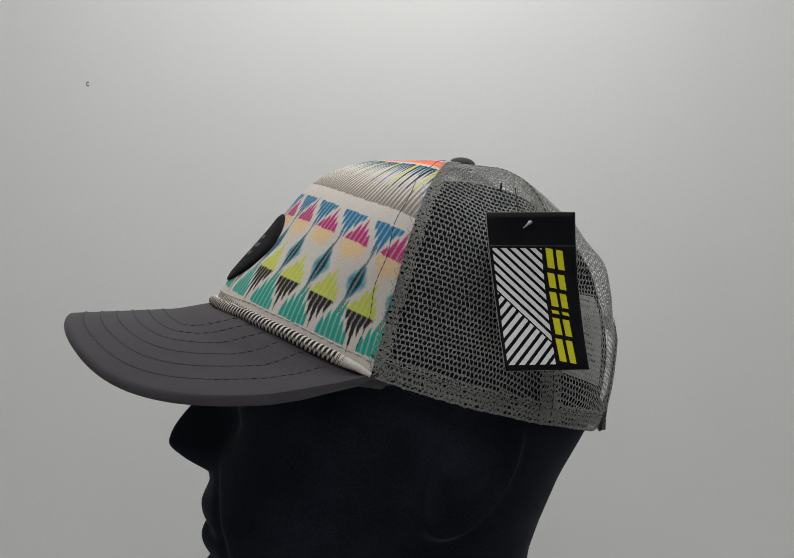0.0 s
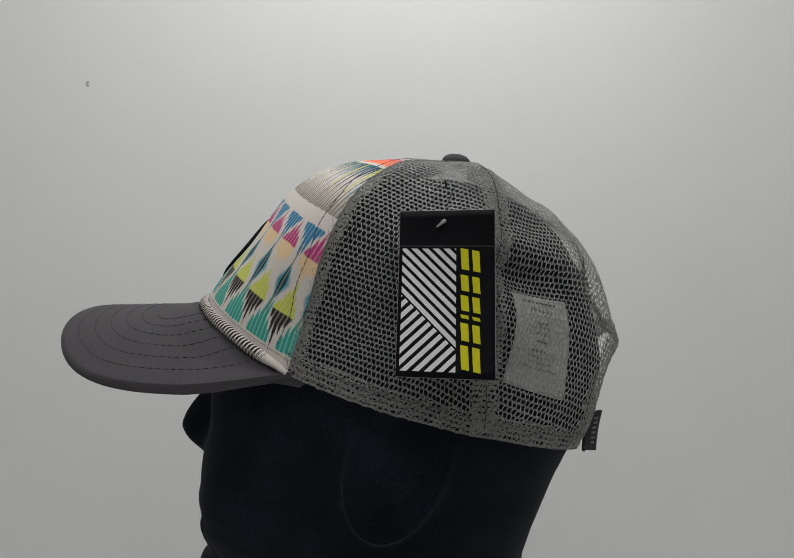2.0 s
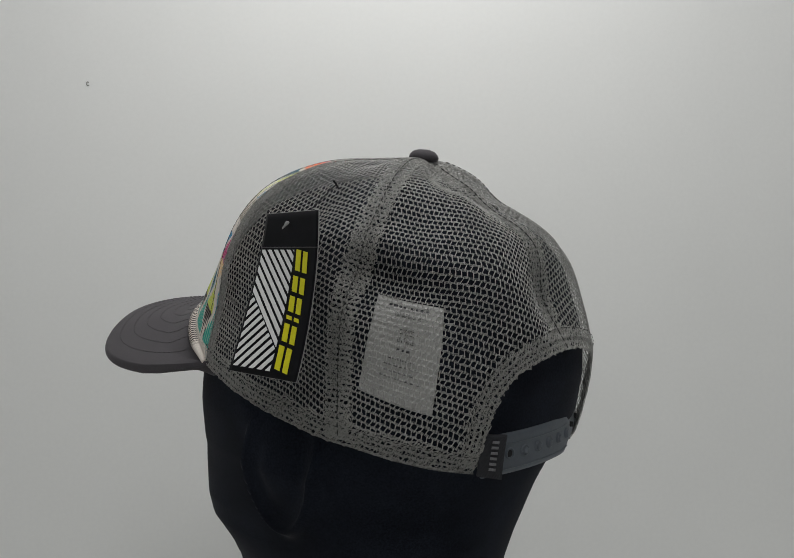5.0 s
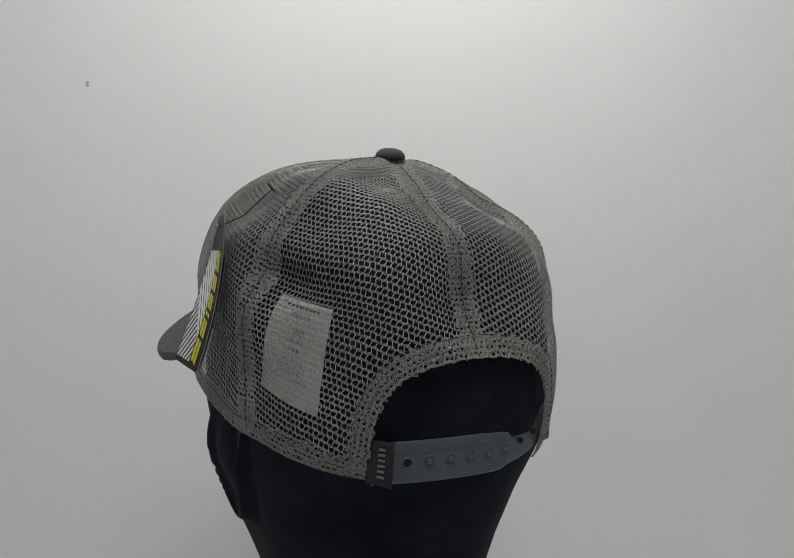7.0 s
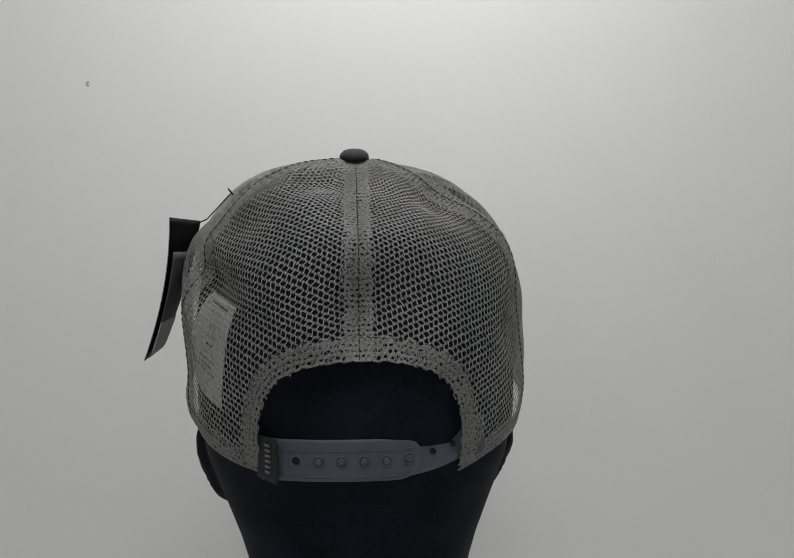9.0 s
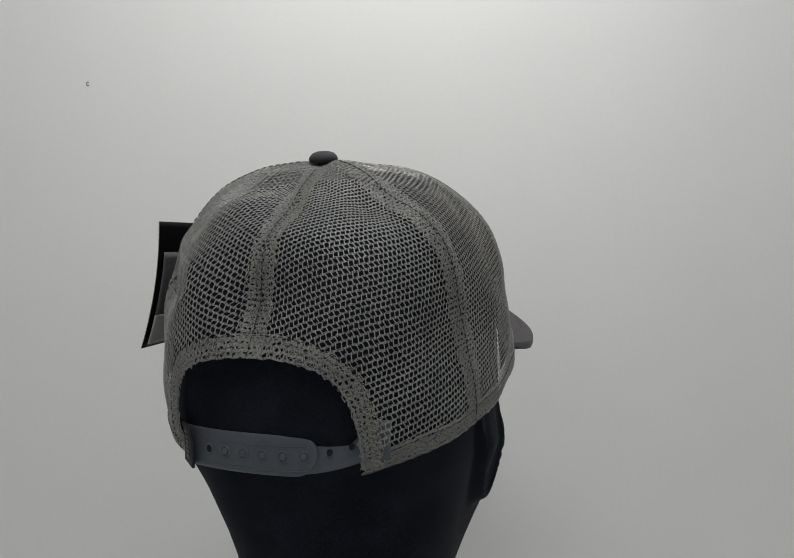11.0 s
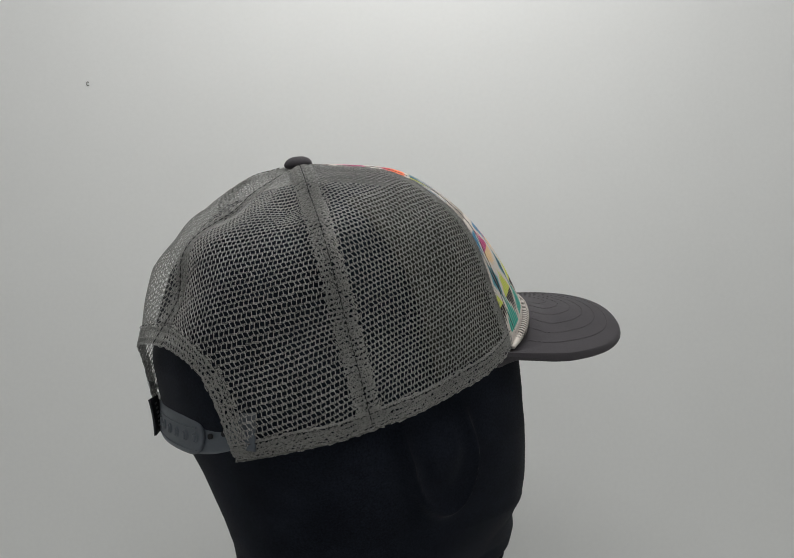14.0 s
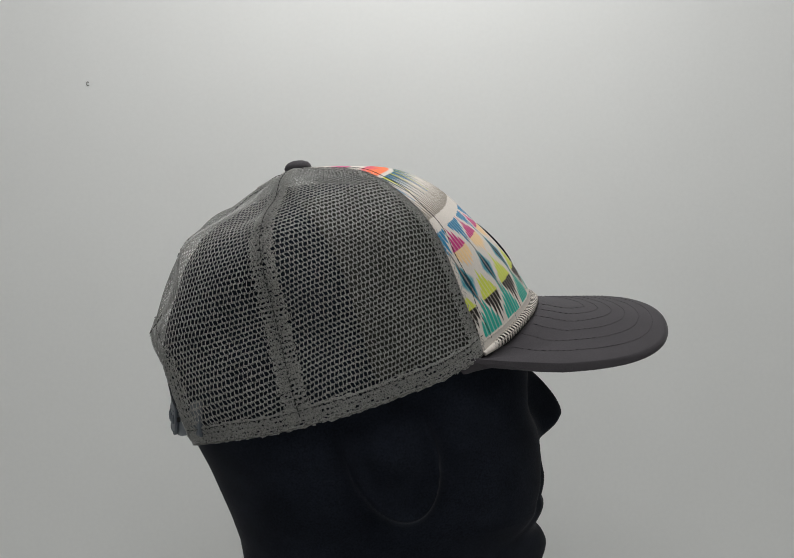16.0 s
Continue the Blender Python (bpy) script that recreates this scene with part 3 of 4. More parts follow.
    for i in range(n):
        f = 0.002 + 0.998 * i / (n - 1)
        a = np.linspace(0, 2 * np.pi, m, endpoint=False)
        edge = 0.0012 if i < n - 2 else (0.0009 if i == n - 2 else 0.0)
        top.append(crown(-1 + 16.5 * f * np.cos(a), 82 + 12.4 * f * np.sin(a), 0.0018 + 0.8 * edge))
    V = np.vstack([*top, crown(-1 + 16.5 * np.cos(a), 82 + 12.4 * np.sin(a), -0.001)])
    badge = piece("badge", V, grid_faces(n + 1, m, True), M_RUBBER, cap, "black oval rubber badge with unreadable marks")
    for i, (y0, w) in enumerate(((78.5, 5.0), (81.5, 7.0), (84.5, 5.5))):
        l2, k2 = np.meshgrid(np.linspace(-1 - w, -1 + w, 20), np.linspace(y0, y0 + 1.4, 4))
        V, F = slab(crown(l2, k2, 0.0029).reshape(-1, 3), crown(l2, k2, 0.0018).reshape(-1, 3), 4, 20)
        piece("mark", V, F, M_PRINT_GREY, badge)


build_cap()


# ---------------------------------------------------------------- strap and labels of the cap
def strap_line(y):
    f = np.clip((0.006 - y) / 0.034, 0, 1)
    x = -0.1130 + 4.3 * (y - 0.014) ** 2
    return x, CAM_Z - 0.0870 + 0.0066 * f * f


def strap_piece(name, y0, y1, half, lift, round_end, label):
    n, m = 70, 14
    ys = np.linspace(y0, y1, n)
    out, inn = [], []
    for y in ys:
        x, z = strap_line(y)
        h = half
        if round_end:
            e = (y - y1) / 0.009
            h = half * math.sqrt(max(0.02, 1 - (1 - e) ** 2)) if e < 1 else half
        slope = 8.6 * (y - 0.014)
        nx, ny = -1 / math.hypot(1, slope), slope / math.hypot(1, slope)
        w = np.linspace(-1, 1, m)
        bulge = 0.0005 * (1 - w ** 8)
        out.append(np.stack([x + nx * (lift + bulge), np.full(m, y) + ny * (lift + bulge), z + w * h], 1))
        inn.append(np.stack([x + nx * (lift - 0.0012) + 0 * w, np.full(m, y) + ny * (lift - 0.0012), z + w * h], 1))
    V, F = slab(np.vstack(out), np.vstack(inn), n, m)
    return piece(name, V, F, M_STRAP, cap, label)


def peg(name, y, dz, radius, height, mat, parent, hollow=False):
    x, z = strap_line(y)
    slope = 8.6 * (y - 0.014)
    nrm = np.array([-1 / math.hypot(1, slope), slope / math.hypot(1, slope), 0])
    tan = np.array([-nrm[1], nrm[0], 0])
    c = np.array([x, y, z + dz]) + nrm * 0.0028
    prof = [(0.0, height * 0.9), (radius * 0.6, height), (radius * 0.9, height * 0.75), (radius, 0.0), (radius, -0.0012)]
    if hollow:
        prof = [(0.0, -0.0006), (radius * 0.72, -0.0004), (radius * 0.8, height), (radius, height * 0.8), (radius * 1.1, -0.0006)]
    a = np.linspace(0, 2 * np.pi, 20, endpoint=False)
    V = np.vstack([c + nrm * h + r * (np.cos(a)[:, None] * tan + np.sin(a)[:, None] * np.array([0, 0, 1])) for r, h in prof])
    return piece(name, V, grid_faces(len(prof), 20, True), mat, parent)


right_strap = strap_piece("strap", -0.038, 0.036, 0.0086, 0.0004, False, "slate grey plastic snap strap, under layer")
left_strap = strap_piece("strap", 0.058, -0.0085, 0.0089, 0.0022, True, "slate grey plastic snap strap with pegs, over layer")
for i in range(6):
    y = 0.0436 - 0.0093 * i
    ring = peg("snap_ring", y, -0.0002, 0.0025, 0.0007, M_STRAP, left_strap, True)
    if i:
        peg("snap_peg", y, -0.0002, 0.0017, 0.0011, M_STRAP, left_strap)
    else:
        # no opening here: a black disc paints the shade inside the hole
        peg("snap_hole_dark", y, -0.0002, 0.0016, 0.0001, M_LINING, left_strap)
for i in range(2):
    peg("snap_peg", -0.0135 - 0.009 * i, 0.0, 0.0013, -0.0004, M_LINING, right_strap)
# raised line along the over layer
for dz in (0.0042, -0.0066):
    pts = []
    for y in np.linspace(0.05, -0.004, 50):
        x, z = strap_line(y)
        slope = 8.6 * (y - 0.014)
        pts.append((x - 0.0028 / math.hypot(1, slope), y + 0.0028 * slope / math.hypot(1, slope), z + dz))
    V, F = tube(pts, 0.0003, 5)
    piece("ridge", V, F, M_STRAP, left_strap)


def flat_patch(name, corners, mat, parent, thick=0.0006, n=8, bow=0.0, label=""):
    a, b, c, d = (np.array(p, float) for p in corners)   # upper two, then lower two
    u, v = np.meshgrid(np.linspace(0, 1, n), np.linspace(0, 1, n))
    u, v = u[..., None], v[..., None]
    P = (a * (1 - u) + b * u) * (1 - v) + (c * (1 - u) + d * u) * v
    nrm = np.cross(b - a, c - a)
    nrm /= np.linalg.norm(nrm)
    P = P + nrm * bow * (4 * v * (1 - v))
    V, F = slab((P + nrm * thick / 2).reshape(-1, 3), (P - nrm * thick / 2).reshape(-1, 3), n, n)
    return piece(name, V, F, mat, parent, label), lambda uu, vv, up: (a * (1 - uu) + b * uu) * (1 - vv) + (c * (1 - uu) + d * uu) * vv + nrm * (bow * 4 * vv * (1 - vv) + up)


Z = CAM_Z
flag, flag_at = flat_patch("flag_label", [(-0.1085, 0.0600, Z - 0.0765), (-0.1155, 0.0522, Z - 0.0770), (-0.1055, 0.0605, Z - 0.0946), (-0.1125, 0.0522, Z - 0.0966)], M_FLAG, cap, 0.0012, 8, 0.0006, "small black woven label folded over the strap")
for i in range(6):
    v0 = 0.14 + 0.125 * i
    P = [[flag_at(u, v, up) for u, v in ((0.42, v0), (0.70, v0), (0.42, v0 + 0.06), (0.70, v0 + 0.06))] for up in (0.0011, -0.0011)]
    for four in P:
        flat_patch("mark", four, M_FLAG_INK, flag, 0.0002, 2)

# white care label inside the net
LAB = dict(l0=123.5, l1=142.2, k0=69.0, k1=95.2)


def label_at(u, v, lift):
    return crown(LAB["l0"] + (LAB["l1"] - LAB["l0"]) * u + 0.6 * (v - 0.5), LAB["k0"] + (LAB["k1"] - LAB["k0"]) * v + 1.0 * u, lift)


u, v = np.meshgrid(np.linspace(0, 1, 24), np.linspace(0, 1, 24))
V, F = slab(label_at(u, v, -0.0008).reshape(-1, 3), label_at(u, v, -0.0012).reshape(-1, 3), 24, 24)
care = piece("care_label", V, F, M_LABEL, cap, "white satin care label sewn inside the net")


def words_on(text, u0, v0, height, parent):
    data = bpy.data.curves.new("words", "FONT")
    data.body, data.size, data.resolution_u = text, 1.0, 2
    tmp = new("words", data)
    me = bpy.data.meshes.new_from_object(tmp.evaluated_get(bpy.context.evaluated_depsgraph_get()))
    bpy.data.objects.remove(tmp)
    co = np.array([p.co[:] for p in me.vertices])
    wide = co[:, 0].max()
    uu = u0 + (co[:, 0] - wide / 2) * height * 0.65
    vv = v0 - co[:, 1] * height
    P = label_at(uu, vv, -0.0006)
    for p, c in zip(me.vertices, P):
        p.co = c
    me.materials.clear()
    me.materials.append(M_INK)
    ob = new("lettering", me)
    ob.parent = parent
    return ob


words_on("FABRIQUE EN CHINE", 0.50, 0.175, 0.062, care)
words_on("ONE SIZE", 0.52, 0.34, 0.075, care)
words_on("UN TAILLE", 0.52, 0.42, 0.075, care)
for v0, w in ((0.06, 0.62), (0.57, 0.34), (0.63, 0.44), (0.69, 0.4), (0.75, 0.52), (0.48, 0.16)):
    rng = random.Random(int(v0 * 100))
    u = 0.5 - w / 2
    while u < 0.5 + w / 2:
        du = rng.uniform(0.025, 0.07)
        uu, vv = np.meshgrid(np.linspace(u, u + du, 3), np.linspace(v0, v0 + 0.022, 2))
        V, F = slab(label_at(uu, vv, -0.0006).reshape(-1, 3), label_at(uu, vv, -0.0009).reshape(-1, 3), 2, 3)
        piece("mark", V, F, M_PRINT_GREY, care)
        u += du + 0.022


# ---------------------------------------------------------------- hang tag
tag = tagged(new("hang_tag"), "black card hang tag with white stripes and yellow marks", "price tag")


def tag_at(u, v, lift=0.0):
    """u across from the brim's side, v down."""
    u, v = np.asarray(u, float), np.asarray(v, float)
    x = -0.0235 - 0.0400 * u
    z = Z + 0.0178 - 0.0672 * v - 0.0015 * u * v
    y = 0.1055 + 0.0060 * u + (0.0217 - 0.0086 * u) * v ** (1.25 + 0.7 * u)
    return np.stack([x, y + lift, z], -1)


def tag_sheet(name, u0, u1, v0, v1, lift, thick, mat, parent, label="", n=16, shear=0.0):
    u, v = np.meshgrid(np.linspace(u0, u1, n), np.linspace(v0, v1, n))
    V, F = slab(tag_at(u, v, lift).reshape(-1, 3), tag_at(u, v, lift - thick).reshape(-1, 3), n, n)
    return piece(name, V, F, mat, parent, label)


def tag_shape(name, poly, lift, mat, parent):
    """A flat printed shape given by its corners in the card's own measure."""
    P = [tag_at(a, b, lift) for a, b in poly] + [tag_at(a, b, lift - 0.0002) for a, b in poly]
    n = len(poly)
    F = [tuple(range(n)), tuple(range(2 * n - 1, n - 1, -1))] + [((i + 1) % n, i, n + i, n + (i + 1) % n) for i in range(n)]
    return piece(name, P, F, mat, parent, smooth=False)


card = tag_sheet("card", 0, 1, 0, 1, 0.0, 0.0004, M_CARD, tag, "black card with slight curl", 24)
for a, b in (((0, 0), (0, 1)), ((0, 1), (1, 1)), ((1, 1), (1, 0)), ((1, 0), (0, 0))):
    s = np.linspace(0, 1, 24)
    V, F = tube(tag_at(a[0] + (b[0] - a[0]) * s, a[1] + (b[1] - a[1]) * s, -0.0002), 0.00022, 5)
    piece("card_edge", V, F, M_CARD_EDGE, card, "pale cut edge")
leaf = tag_sheet("back_leaf", 0.10, 0.93, 0.24, 0.985, -0.0016, 0.0004, M_LEAF, tag, "dark folded back leaf of the tag", 16)
tag_sheet("sticker", 0.08, 0.95, 0.74, 0.97, -0.0021, 0.0003, M_STICKER, leaf, "pale sticker")
tag_shape("fold_line", [(0.01, 0.218), (0.99, 0.218), (0.99, 0.2215), (0.01, 0.2215)], 0.00022, M_LEAF, card)
# white stripe field, clipped to its frame
FU0, FU1, FV0, FV1 = 0.035, 0.60, 0.235, 0.965


def clip_poly(poly, a, b, c):
    out = []
    for p, q in zip(poly, poly[1:] + poly[:1]):
        fp, fq = a * p[0] + b * p[1] - c, a * q[0] + b * q[1] - c
        if fp <= 0:
            out.append(p)
        if fp * fq < 0:
            t = fp / (fp - fq)
            out.append((p[0] + (q[0] - p[0]) * t, p[1] + (q[1] - p[1]) * t))
    return out


def stripe_field():
    # work in millimetres on the card: 40 wide, 67 high
    x0, x1, y0, y1 = FU0 * 40, FU1 * 40, FV0 * 67, FV1 * 67
    box = [(x0, y0), (x1, y0), (x1, y1), (x0, y1)]
    # border between the two directions runs from upper side to lower side
    ya, yb = y0 + 0.36 * (y1 - y0), y0 + 0.80 * (y1 - y0)
    g = (yb - ya) / (x1 - x0)
    nx, ny = -g, 1.0
    c0 = ya - g * x0
    pitch, width = 4.3, 2.5
    for k in range(-14, 16):
        # upper field: parallel to the border
        o = c0 + 0.4 - k * pitch
        p = clip_poly(clip_poly(box, nx, ny, o), -nx, -ny, -(o - width))
        p = clip_poly(p, nx, ny, c0 + 0.4) if p else p
        if len(p) > 2 and k >= 0:
            tag_shape("stripe", [(a / 40, b / 67) for a, b in p], 0.00025, M_WHITE_INK, card)
        # lower field: the other diagonal
        h = 0.92
        o = y0 + k * pitch * 1.05 + 20
        p = clip_poly(clip_poly(box, h, 1.0, o + h * x0), -h, -1.0, -(o - width + h * x0))
        p = clip_poly(p, -nx, -ny, -(c0 + 1.5)) if p else p
        if len(p) > 2:
            tag_shape("stripe", [(a / 40, b / 67) for a, b in p], 0.00025, M_WHITE_INK, card)


stripe_field()
# yellow marks in a column beside the stripes: six slanted pairs of bars
for a, b in ((0.232, 0.372), (0.392, 0.500), (0.514, 0.618), (0.630, 0.664), (0.678, 0.794), (0.808, 0.958)):
    for u0, u1 in ((0.645, 0.725), (0.765, 0.840)):
        sk = 0.10 * (u0 - 0.645)
        tag_shape("mark", [(u0, a + sk), (u1, a + sk + 0.008), (u1 + 0.012, b + sk - 0.004), (u0 + 0.012, b + sk - 0.012)], 0.00025, M_YELLOW_INK, card)
# plastic barb through the card
h = tag_at(0.46, 0.075, 0.0014)
V, F = tube([h + np.array([dx, 0.0, dz]) for dx, dz in ((0.0026, -0.0018), (0.001, -0.0006), (-0.0005, 0.0006), (-0.0014, 0.0009))], [0.0003, 0.0005, 0.0009, 0.0005], 8)
piece("barb", V, F, M_BARB, tag, "clear plastic barb")
end = crown(np.array(93.0), np.array(42.0), 0.0012)
V, F = tube([h, h * 0.6 + end * 0.4 + np.array([0, 0.001, -0.002]), end + np.array([-0.004, 0.0075, 0])], 0.0003, 6)
piece("loop", V, F, M_LINING, tag, "thin dark plastic loop")
out = heading(np.array([93.0]), np.array([42.0]))[0]
V, F = tube([end - out * 0.002, end + out * 0.0015 + np.array([0.0008, 0, 0.0003]), end + out * 0.0030 + np.array([0.0016, 0, 0.0006])], [0.0004, 0.0005, 0.00045], 6)
piece("tag_pin", V, F, M_LINING, cap, "small dark plastic pin standing out of the net")


# ---------------------------------------------------------------- head form
HY, HEAD_TURN = 0.0130, radians(-4.0)


def head_form():
    # height from the camera's level, front, back, half width, squareness
    rows = [(0.0395, -0.015, -0.035, 0.010), (0.036, 0.015, -0.060, 0.040), (0.026, 0.042, -0.080, 0.058), (0.010, 0.060, -0.097, 0.070),
            (-0.010, 0.072, -0.109, 0.076), (-0.035, 0.080, -0.1165, 0.079), (-0.055, 0.0865, -0.1195, 0.079), (-0.078, 0.0915, -0.1150, 0.0785),
            (-0.100, 0.0935, -0.1035, 0.0765), (-0.115, 0.0955, -0.0965, 0.0725), (-0.130, 0.0970, -0.0905, 0.068), (-0.145, 0.0970, -0.0845, 0.0635),
            (-0.160, 0.0985, -0.0795, 0.060), (-0.175, 0.1005, -0.077, 0.0565), (-0.187, 0.0995, -0.074, 0.0545), (-0.194, 0.090, -0.0725, 0.053),
            (-0.200, 0.066, -0.0715, 0.052), (-0.208, 0.046, -0.071, 0.052), (-0.225, 0.040, -0.071, 0.053), (-0.250, 0.042, -0.074, 0.056), (-0.30, 0.048, -0.080, 0.062), (-0.37, 0.060, -0.092, 0.074), (-0.39, 0.066, -0.098, 0.080)]
    R = np.array(rows)
    zs = np.concatenate([np.linspace(0.0395, -0.06, 50), np.linspace(-0.0612, -0.2, 150), np.linspace(-0.2015, -0.39, 40)])
    T = -R[:, 0]
    F_, B_, W_ = (np.interp(-zs, T, R[:, k]) for k in (1, 2, 3))
    ker = np.array([1, 2, 3, 2, 1.0]) / 9
    sm = lambda a: np.concatenate([a[:2], np.convolve(a, ker, "valid"), a[-2:]])
    F_, B_, W_ = sm(F_), sm(B_), sm(W_)
    seg = 320
    # even spacing round a typical level
    t = np.linspace(0, 2 * np.pi, 40001)
    gx = np.where(np.cos(t) > 0, 0.125 * np.abs(np.cos(t)) ** 0.64, -0.07 * np.abs(np.cos(t)) ** 0.95)
    gy = 0.074 * np.sign(np.sin(t)) * np.abs(np.sin(t)) ** 0.78
    run = np.concatenate([[0], np.cumsum(np.hypot(np.diff(gx), np.diff(gy)))])
    a = np.interp(np.linspace(0, run[-1], seg, endpoint=False), run, t)
    V = []
    bump = lambda d, s: np.exp(-0.5 * (d / s) ** 2)
    for z, f, b, w in zip(zs, F_, B_, W_):
        cx = f * 0.35 + b * 0.65 if z > -0.19 else (f + b) / 2
        ca, sa = np.cos(a), np.sin(a)
        face = 0.64 + 0.55 * np.clip((-0.145 - z) / 0.04, 0, 1)
        x = np.where(ca > 0, cx + (f - cx) * np.abs(ca) ** face, cx - (cx - b) * np.abs(ca) ** 0.95)
        nape = 0.78 + 0.17 * np.clip((-0.09 - z) / 0.03, 0, 1) * np.clip(-2 * ca, 0, 1)
        y = w * np.sign(sa) * np.abs(sa) ** nape
        fr = np.clip(ca, 0, 1)
        jaw = np.clip((-0.105 - z) / 0.03, 0, 1) * np.clip((z + 0.195) / 0.02, 0, 1)
        y = y * (1 + (0.03 + 0.07 * (sa > 0)) * jaw * np.clip(1.6 * ca, 0, 1))
        y = y * (1 - 0.17 * np.clip((-0.148 - z) / 0.03, 0, 1) * np.clip((z + 0.25) / 0.04, 0, 1) * np.clip(1.6 * ca, 0, 1))
        y = y + 0.0085 * bump(z + 0.066, 0.030) * np.clip(sa, 0, 1) ** 1.5 * np.clip((x + 0.04) / 0.035, 0, 1)
        # nose: grows towards its tip, cut off below
        t = np.clip((-0.062 - z) / 0.038, 0, 1)
        nose = 0.0240 * np.sin(0.5 * np.pi * t) ** 1.35 * (1 - np.clip((-0.0985 - z) / 0.0140, 0, 1) ** 1.8)
        x = x + nose * bump(y, 0.0062 + 0.0045 * t) * fr
        x = x + 0.004 * bump(np.abs(y) - 0.012, 0.004) * bump(z + 0.104, 0.006) * fr
        # eye hollows, lips, the fold beside the mouth
        x = x - 0.009 * bump(np.abs(y) - 0.030, 0.012) * bump(z + 0.082, 0.010) * fr
        x = x + (0.0038 * bump(z + 0.132, 0.0055) + 0.0040 * bump(z + 0.1490, 0.0046) - 0.0040 * bump(z + 0.1410, 0.0022)) * bump(y, 0.018) * fr
        x = x - 0.0060 * bump(z + 0.1590, 0.0045) * bump(y, 0.022) * fr + 0.0045 * bump(z + 0.178, 0.008) * bump(y, 0.02) * fr
        x = x - 0.0022 * bump(np.abs(y) - 0.030 - 0.25 * (-0.11 - z), 0.0022) * bump(z + 0.135, 0.02) * fr
        # ears: raised plates with a rolled rim
        ex, ez = x + np.where(sa < 0, 0.0085, 0.0265), z + 0.0945
        tx, tz = ex * 0.93 + ez * 0.36, -ex * 0.36 + ez * 0.93
        e = np.sqrt((tx / 0.0225) ** 2 + (tz / 0.0435) ** 2)
        plate = 1 / (1 + np.exp((e - 1) * 26))
        rimmed = bump(e - 0.93, 0.040) * 0.0024 - bump(e - 0.6, 0.14) * 0.0022
        out = (plate * 0.0058 + rimmed) * np.clip((-0.072 - z) / 0.03, 0, 1) * (np.abs(sa) > 0.4)
        y = y + np.sign(sa) * out
        c, s = math.cos(HEAD_TURN), math.sin(HEAD_TURN)
        V.append(np.stack([c * (x + 0.01) - s * y - 0.01, s * (x + 0.01) + c * y + HY, np.full(seg, Z + z)], 1))
    # the part under the cap stays clear of its cloth
    P = np.vstack(V)
    d = P - MID
    l, k = angles(d)
    r = np.linalg.norm(d, axis=1)
    lim = np.linalg.norm(crown(l, k, 0.0) - MID, axis=1) - 0.0040
    free = np.clip((k - (rim(l) - 7)) / 7, 0, 1) * 0.02
    P = np.where(((r > lim + free) & (k < rim(l)))[:, None], MID + d * ((lim + free) / r)[:, None], P)
    V = [P]
    n = len(zs)
    F = grid_faces(n, seg, True)
    F = [tuple(reversed(f)) for f in F]
    F += [tuple(range(seg)), tuple(reversed([(n - 1) * seg + j for j in range(seg)]))]
    ob = piece("mannequin_head", np.vstack(V), F, M_FLOCK)
    return tagged(ob, "matt black flocked display head form with simple face", "mannequin")


head = head_form()


# ---------------------------------------------------------------- the white surround
FLOOR = -0.12


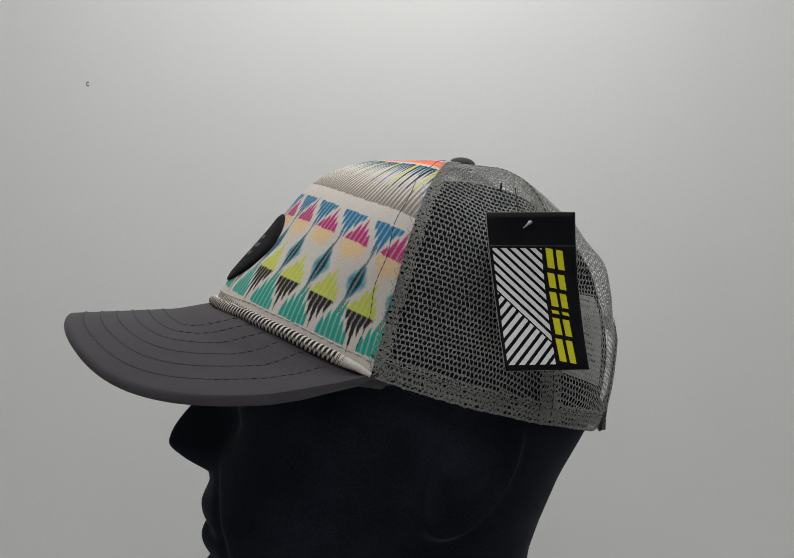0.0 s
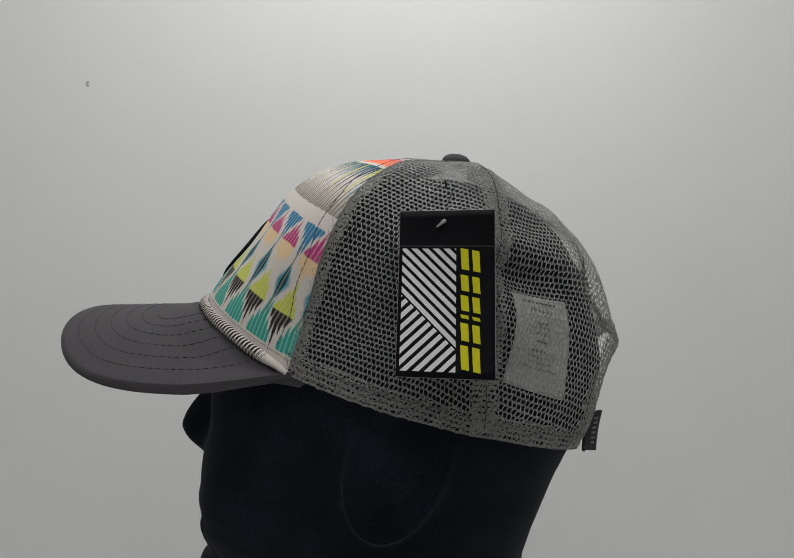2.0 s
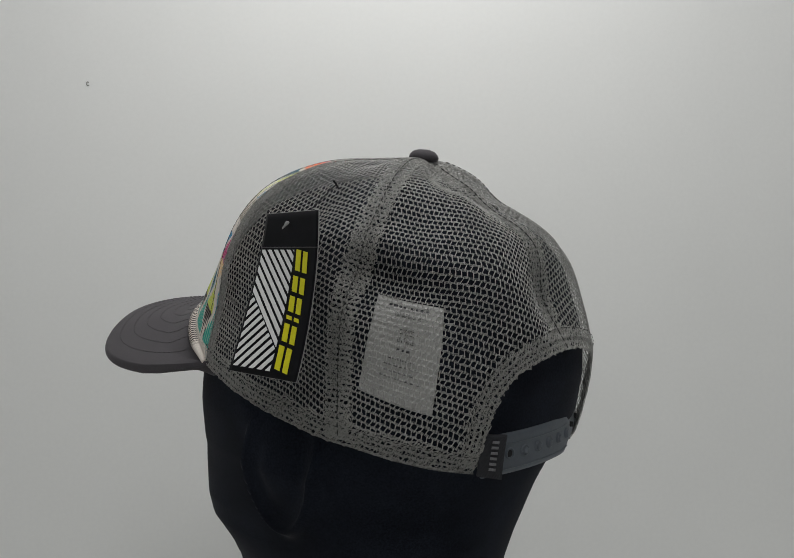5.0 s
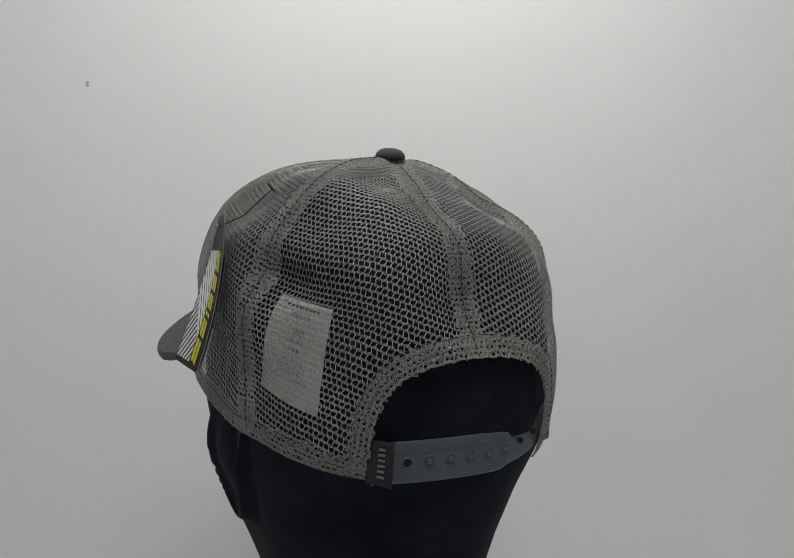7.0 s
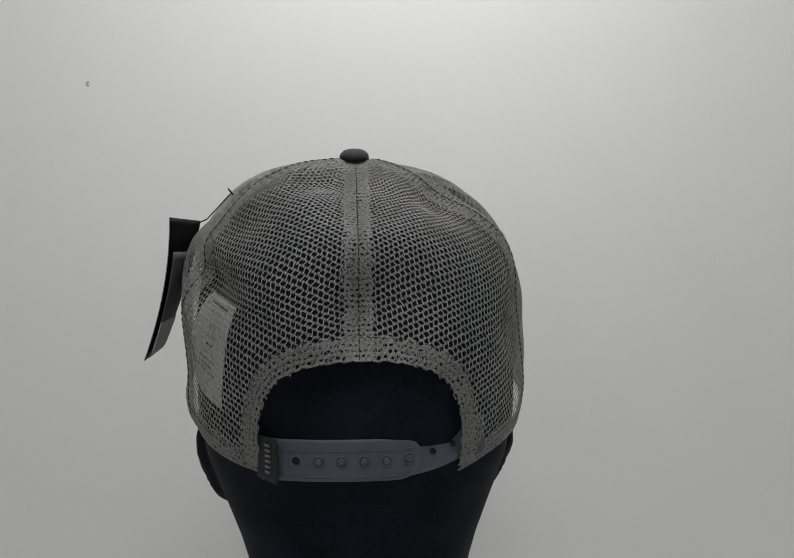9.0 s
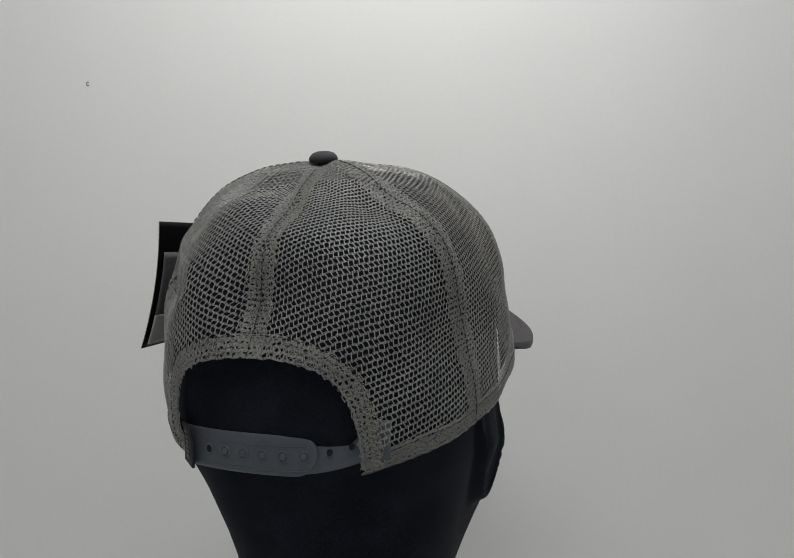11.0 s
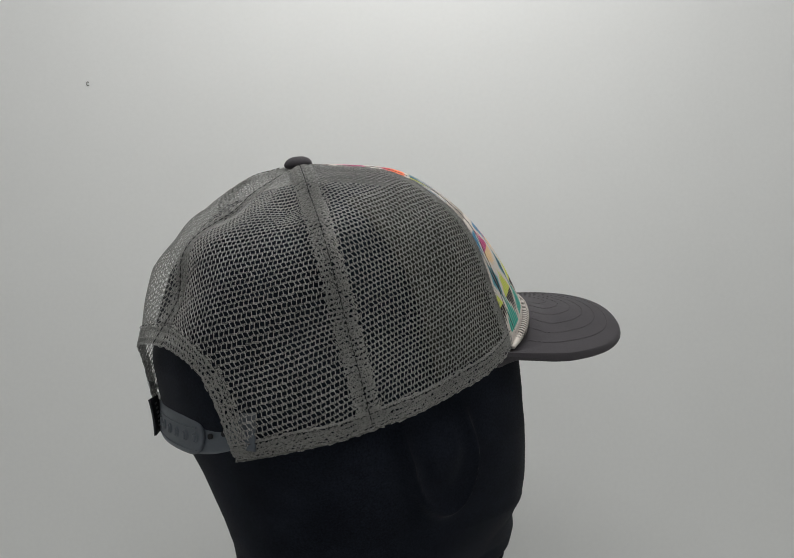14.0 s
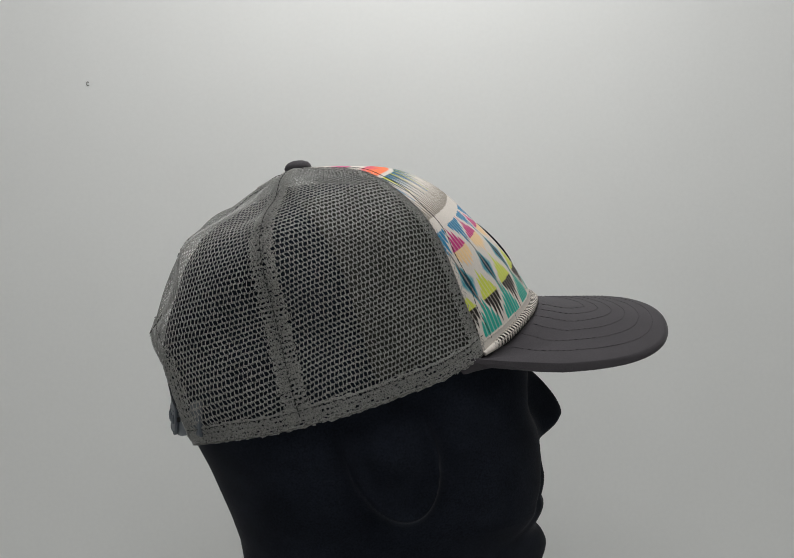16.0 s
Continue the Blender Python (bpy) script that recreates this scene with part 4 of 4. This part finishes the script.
def sweep():
    prof = [(-1.6, FLOOR)]
    prof += [(0.22, FLOOR)]
    r, cy = 0.08, 0.22
    prof += [(cy + r * math.sin(t), FLOOR + r - r * math.cos(t)) for t in np.linspace(0.1, math.pi / 2 - 0.02, 14)]
    prof += [(cy + r, FLOOR + 0.10), (cy + r, 1.25)]
    xs = (-1.1, 1.1)
    V = [(x, y, z) for y, z in prof for x in xs] + [(x, y + (0.02 if z > FLOOR + 0.05 else 0), z - 0.02) for y, z in prof for x in xs]
    n = len(prof)
    F = [(2 * i, 2 * i + 1, 2 * i + 3, 2 * i + 2) for i in range(n - 1)]
    F += [tuple(2 * n + a for a in reversed(f)) for f in F]
    return piece("backdrop", V, F, M_WALL)


back = tagged(sweep(), "seamless pale grey-white paper backdrop curving up from the table", "backdrop", kind="structure")


def wall(name, x0, x1, y0, y1, z0, z1, label):
    bm = bmesh.new()
    bmesh.ops.create_cube(bm, size=1, matrix=Matrix.Translation(((x0 + x1) / 2, (y0 + y1) / 2, (z0 + z1) / 2)) @ Matrix.Diagonal((x1 - x0, y1 - y0, z1 - z0, 1)))
    me = bpy.data.meshes.new(name)
    bm.to_mesh(me)
    bm.free()
    me.materials.append(M_WALL)
    return tagged(new(name, me), label, "wall", kind="structure")


wall("wall_west", -1.14, -1.105, -1.6, 0.32, FLOOR - 0.02, 1.25, "plain white side wall")
wall("wall_east", 1.105, 1.14, -1.6, 0.32, FLOOR - 0.02, 1.25, "plain white side wall")
wall("wall_south", -1.14, 1.14, -1.64, -1.603, FLOOR - 0.02, 1.25, "plain white wall")
wall("ceiling", -1.14, 1.14, -1.64, 0.34, 1.253, 1.29, "plain white ceiling")

# tiny mark on the backdrop
a = np.linspace(0.6, 5.4, 16)
V, F = tube(np.stack([-0.2772 + 0.0012 * np.cos(a), np.full(16, 0.2997), 0.4334 + 0.0018 * np.sin(a)], 1), 0.0003, 5)
tagged(piece("scratch_mark", V, F, M_CORD), "tiny grey curved scuff on the backdrop", "scuff")


# ---------------------------------------------------------------- motion
def motions():
    rows = [(t, pose(0, 0, 0, 0, 0, a)) for t, a in enumerate(TURN)]
    for thing in (cap, head):
        walk(thing, rows)
    # the tag swings in a little on its loop in the sixth second
    hang = pose(-0.043, 0.108, 0)
    swung = []
    for t, m in rows:
        f = 0.0 if t < 5 else 0.4 if t == 5 else 1.0
        swung.append((t, m @ pose(0.0045 * f, -0.0070 * f, 0) @ hang @ pose(0, 0, 0, 0, 0, -2.7 * f) @ hang.inverted()))
    walk(tag, swung)


motions()
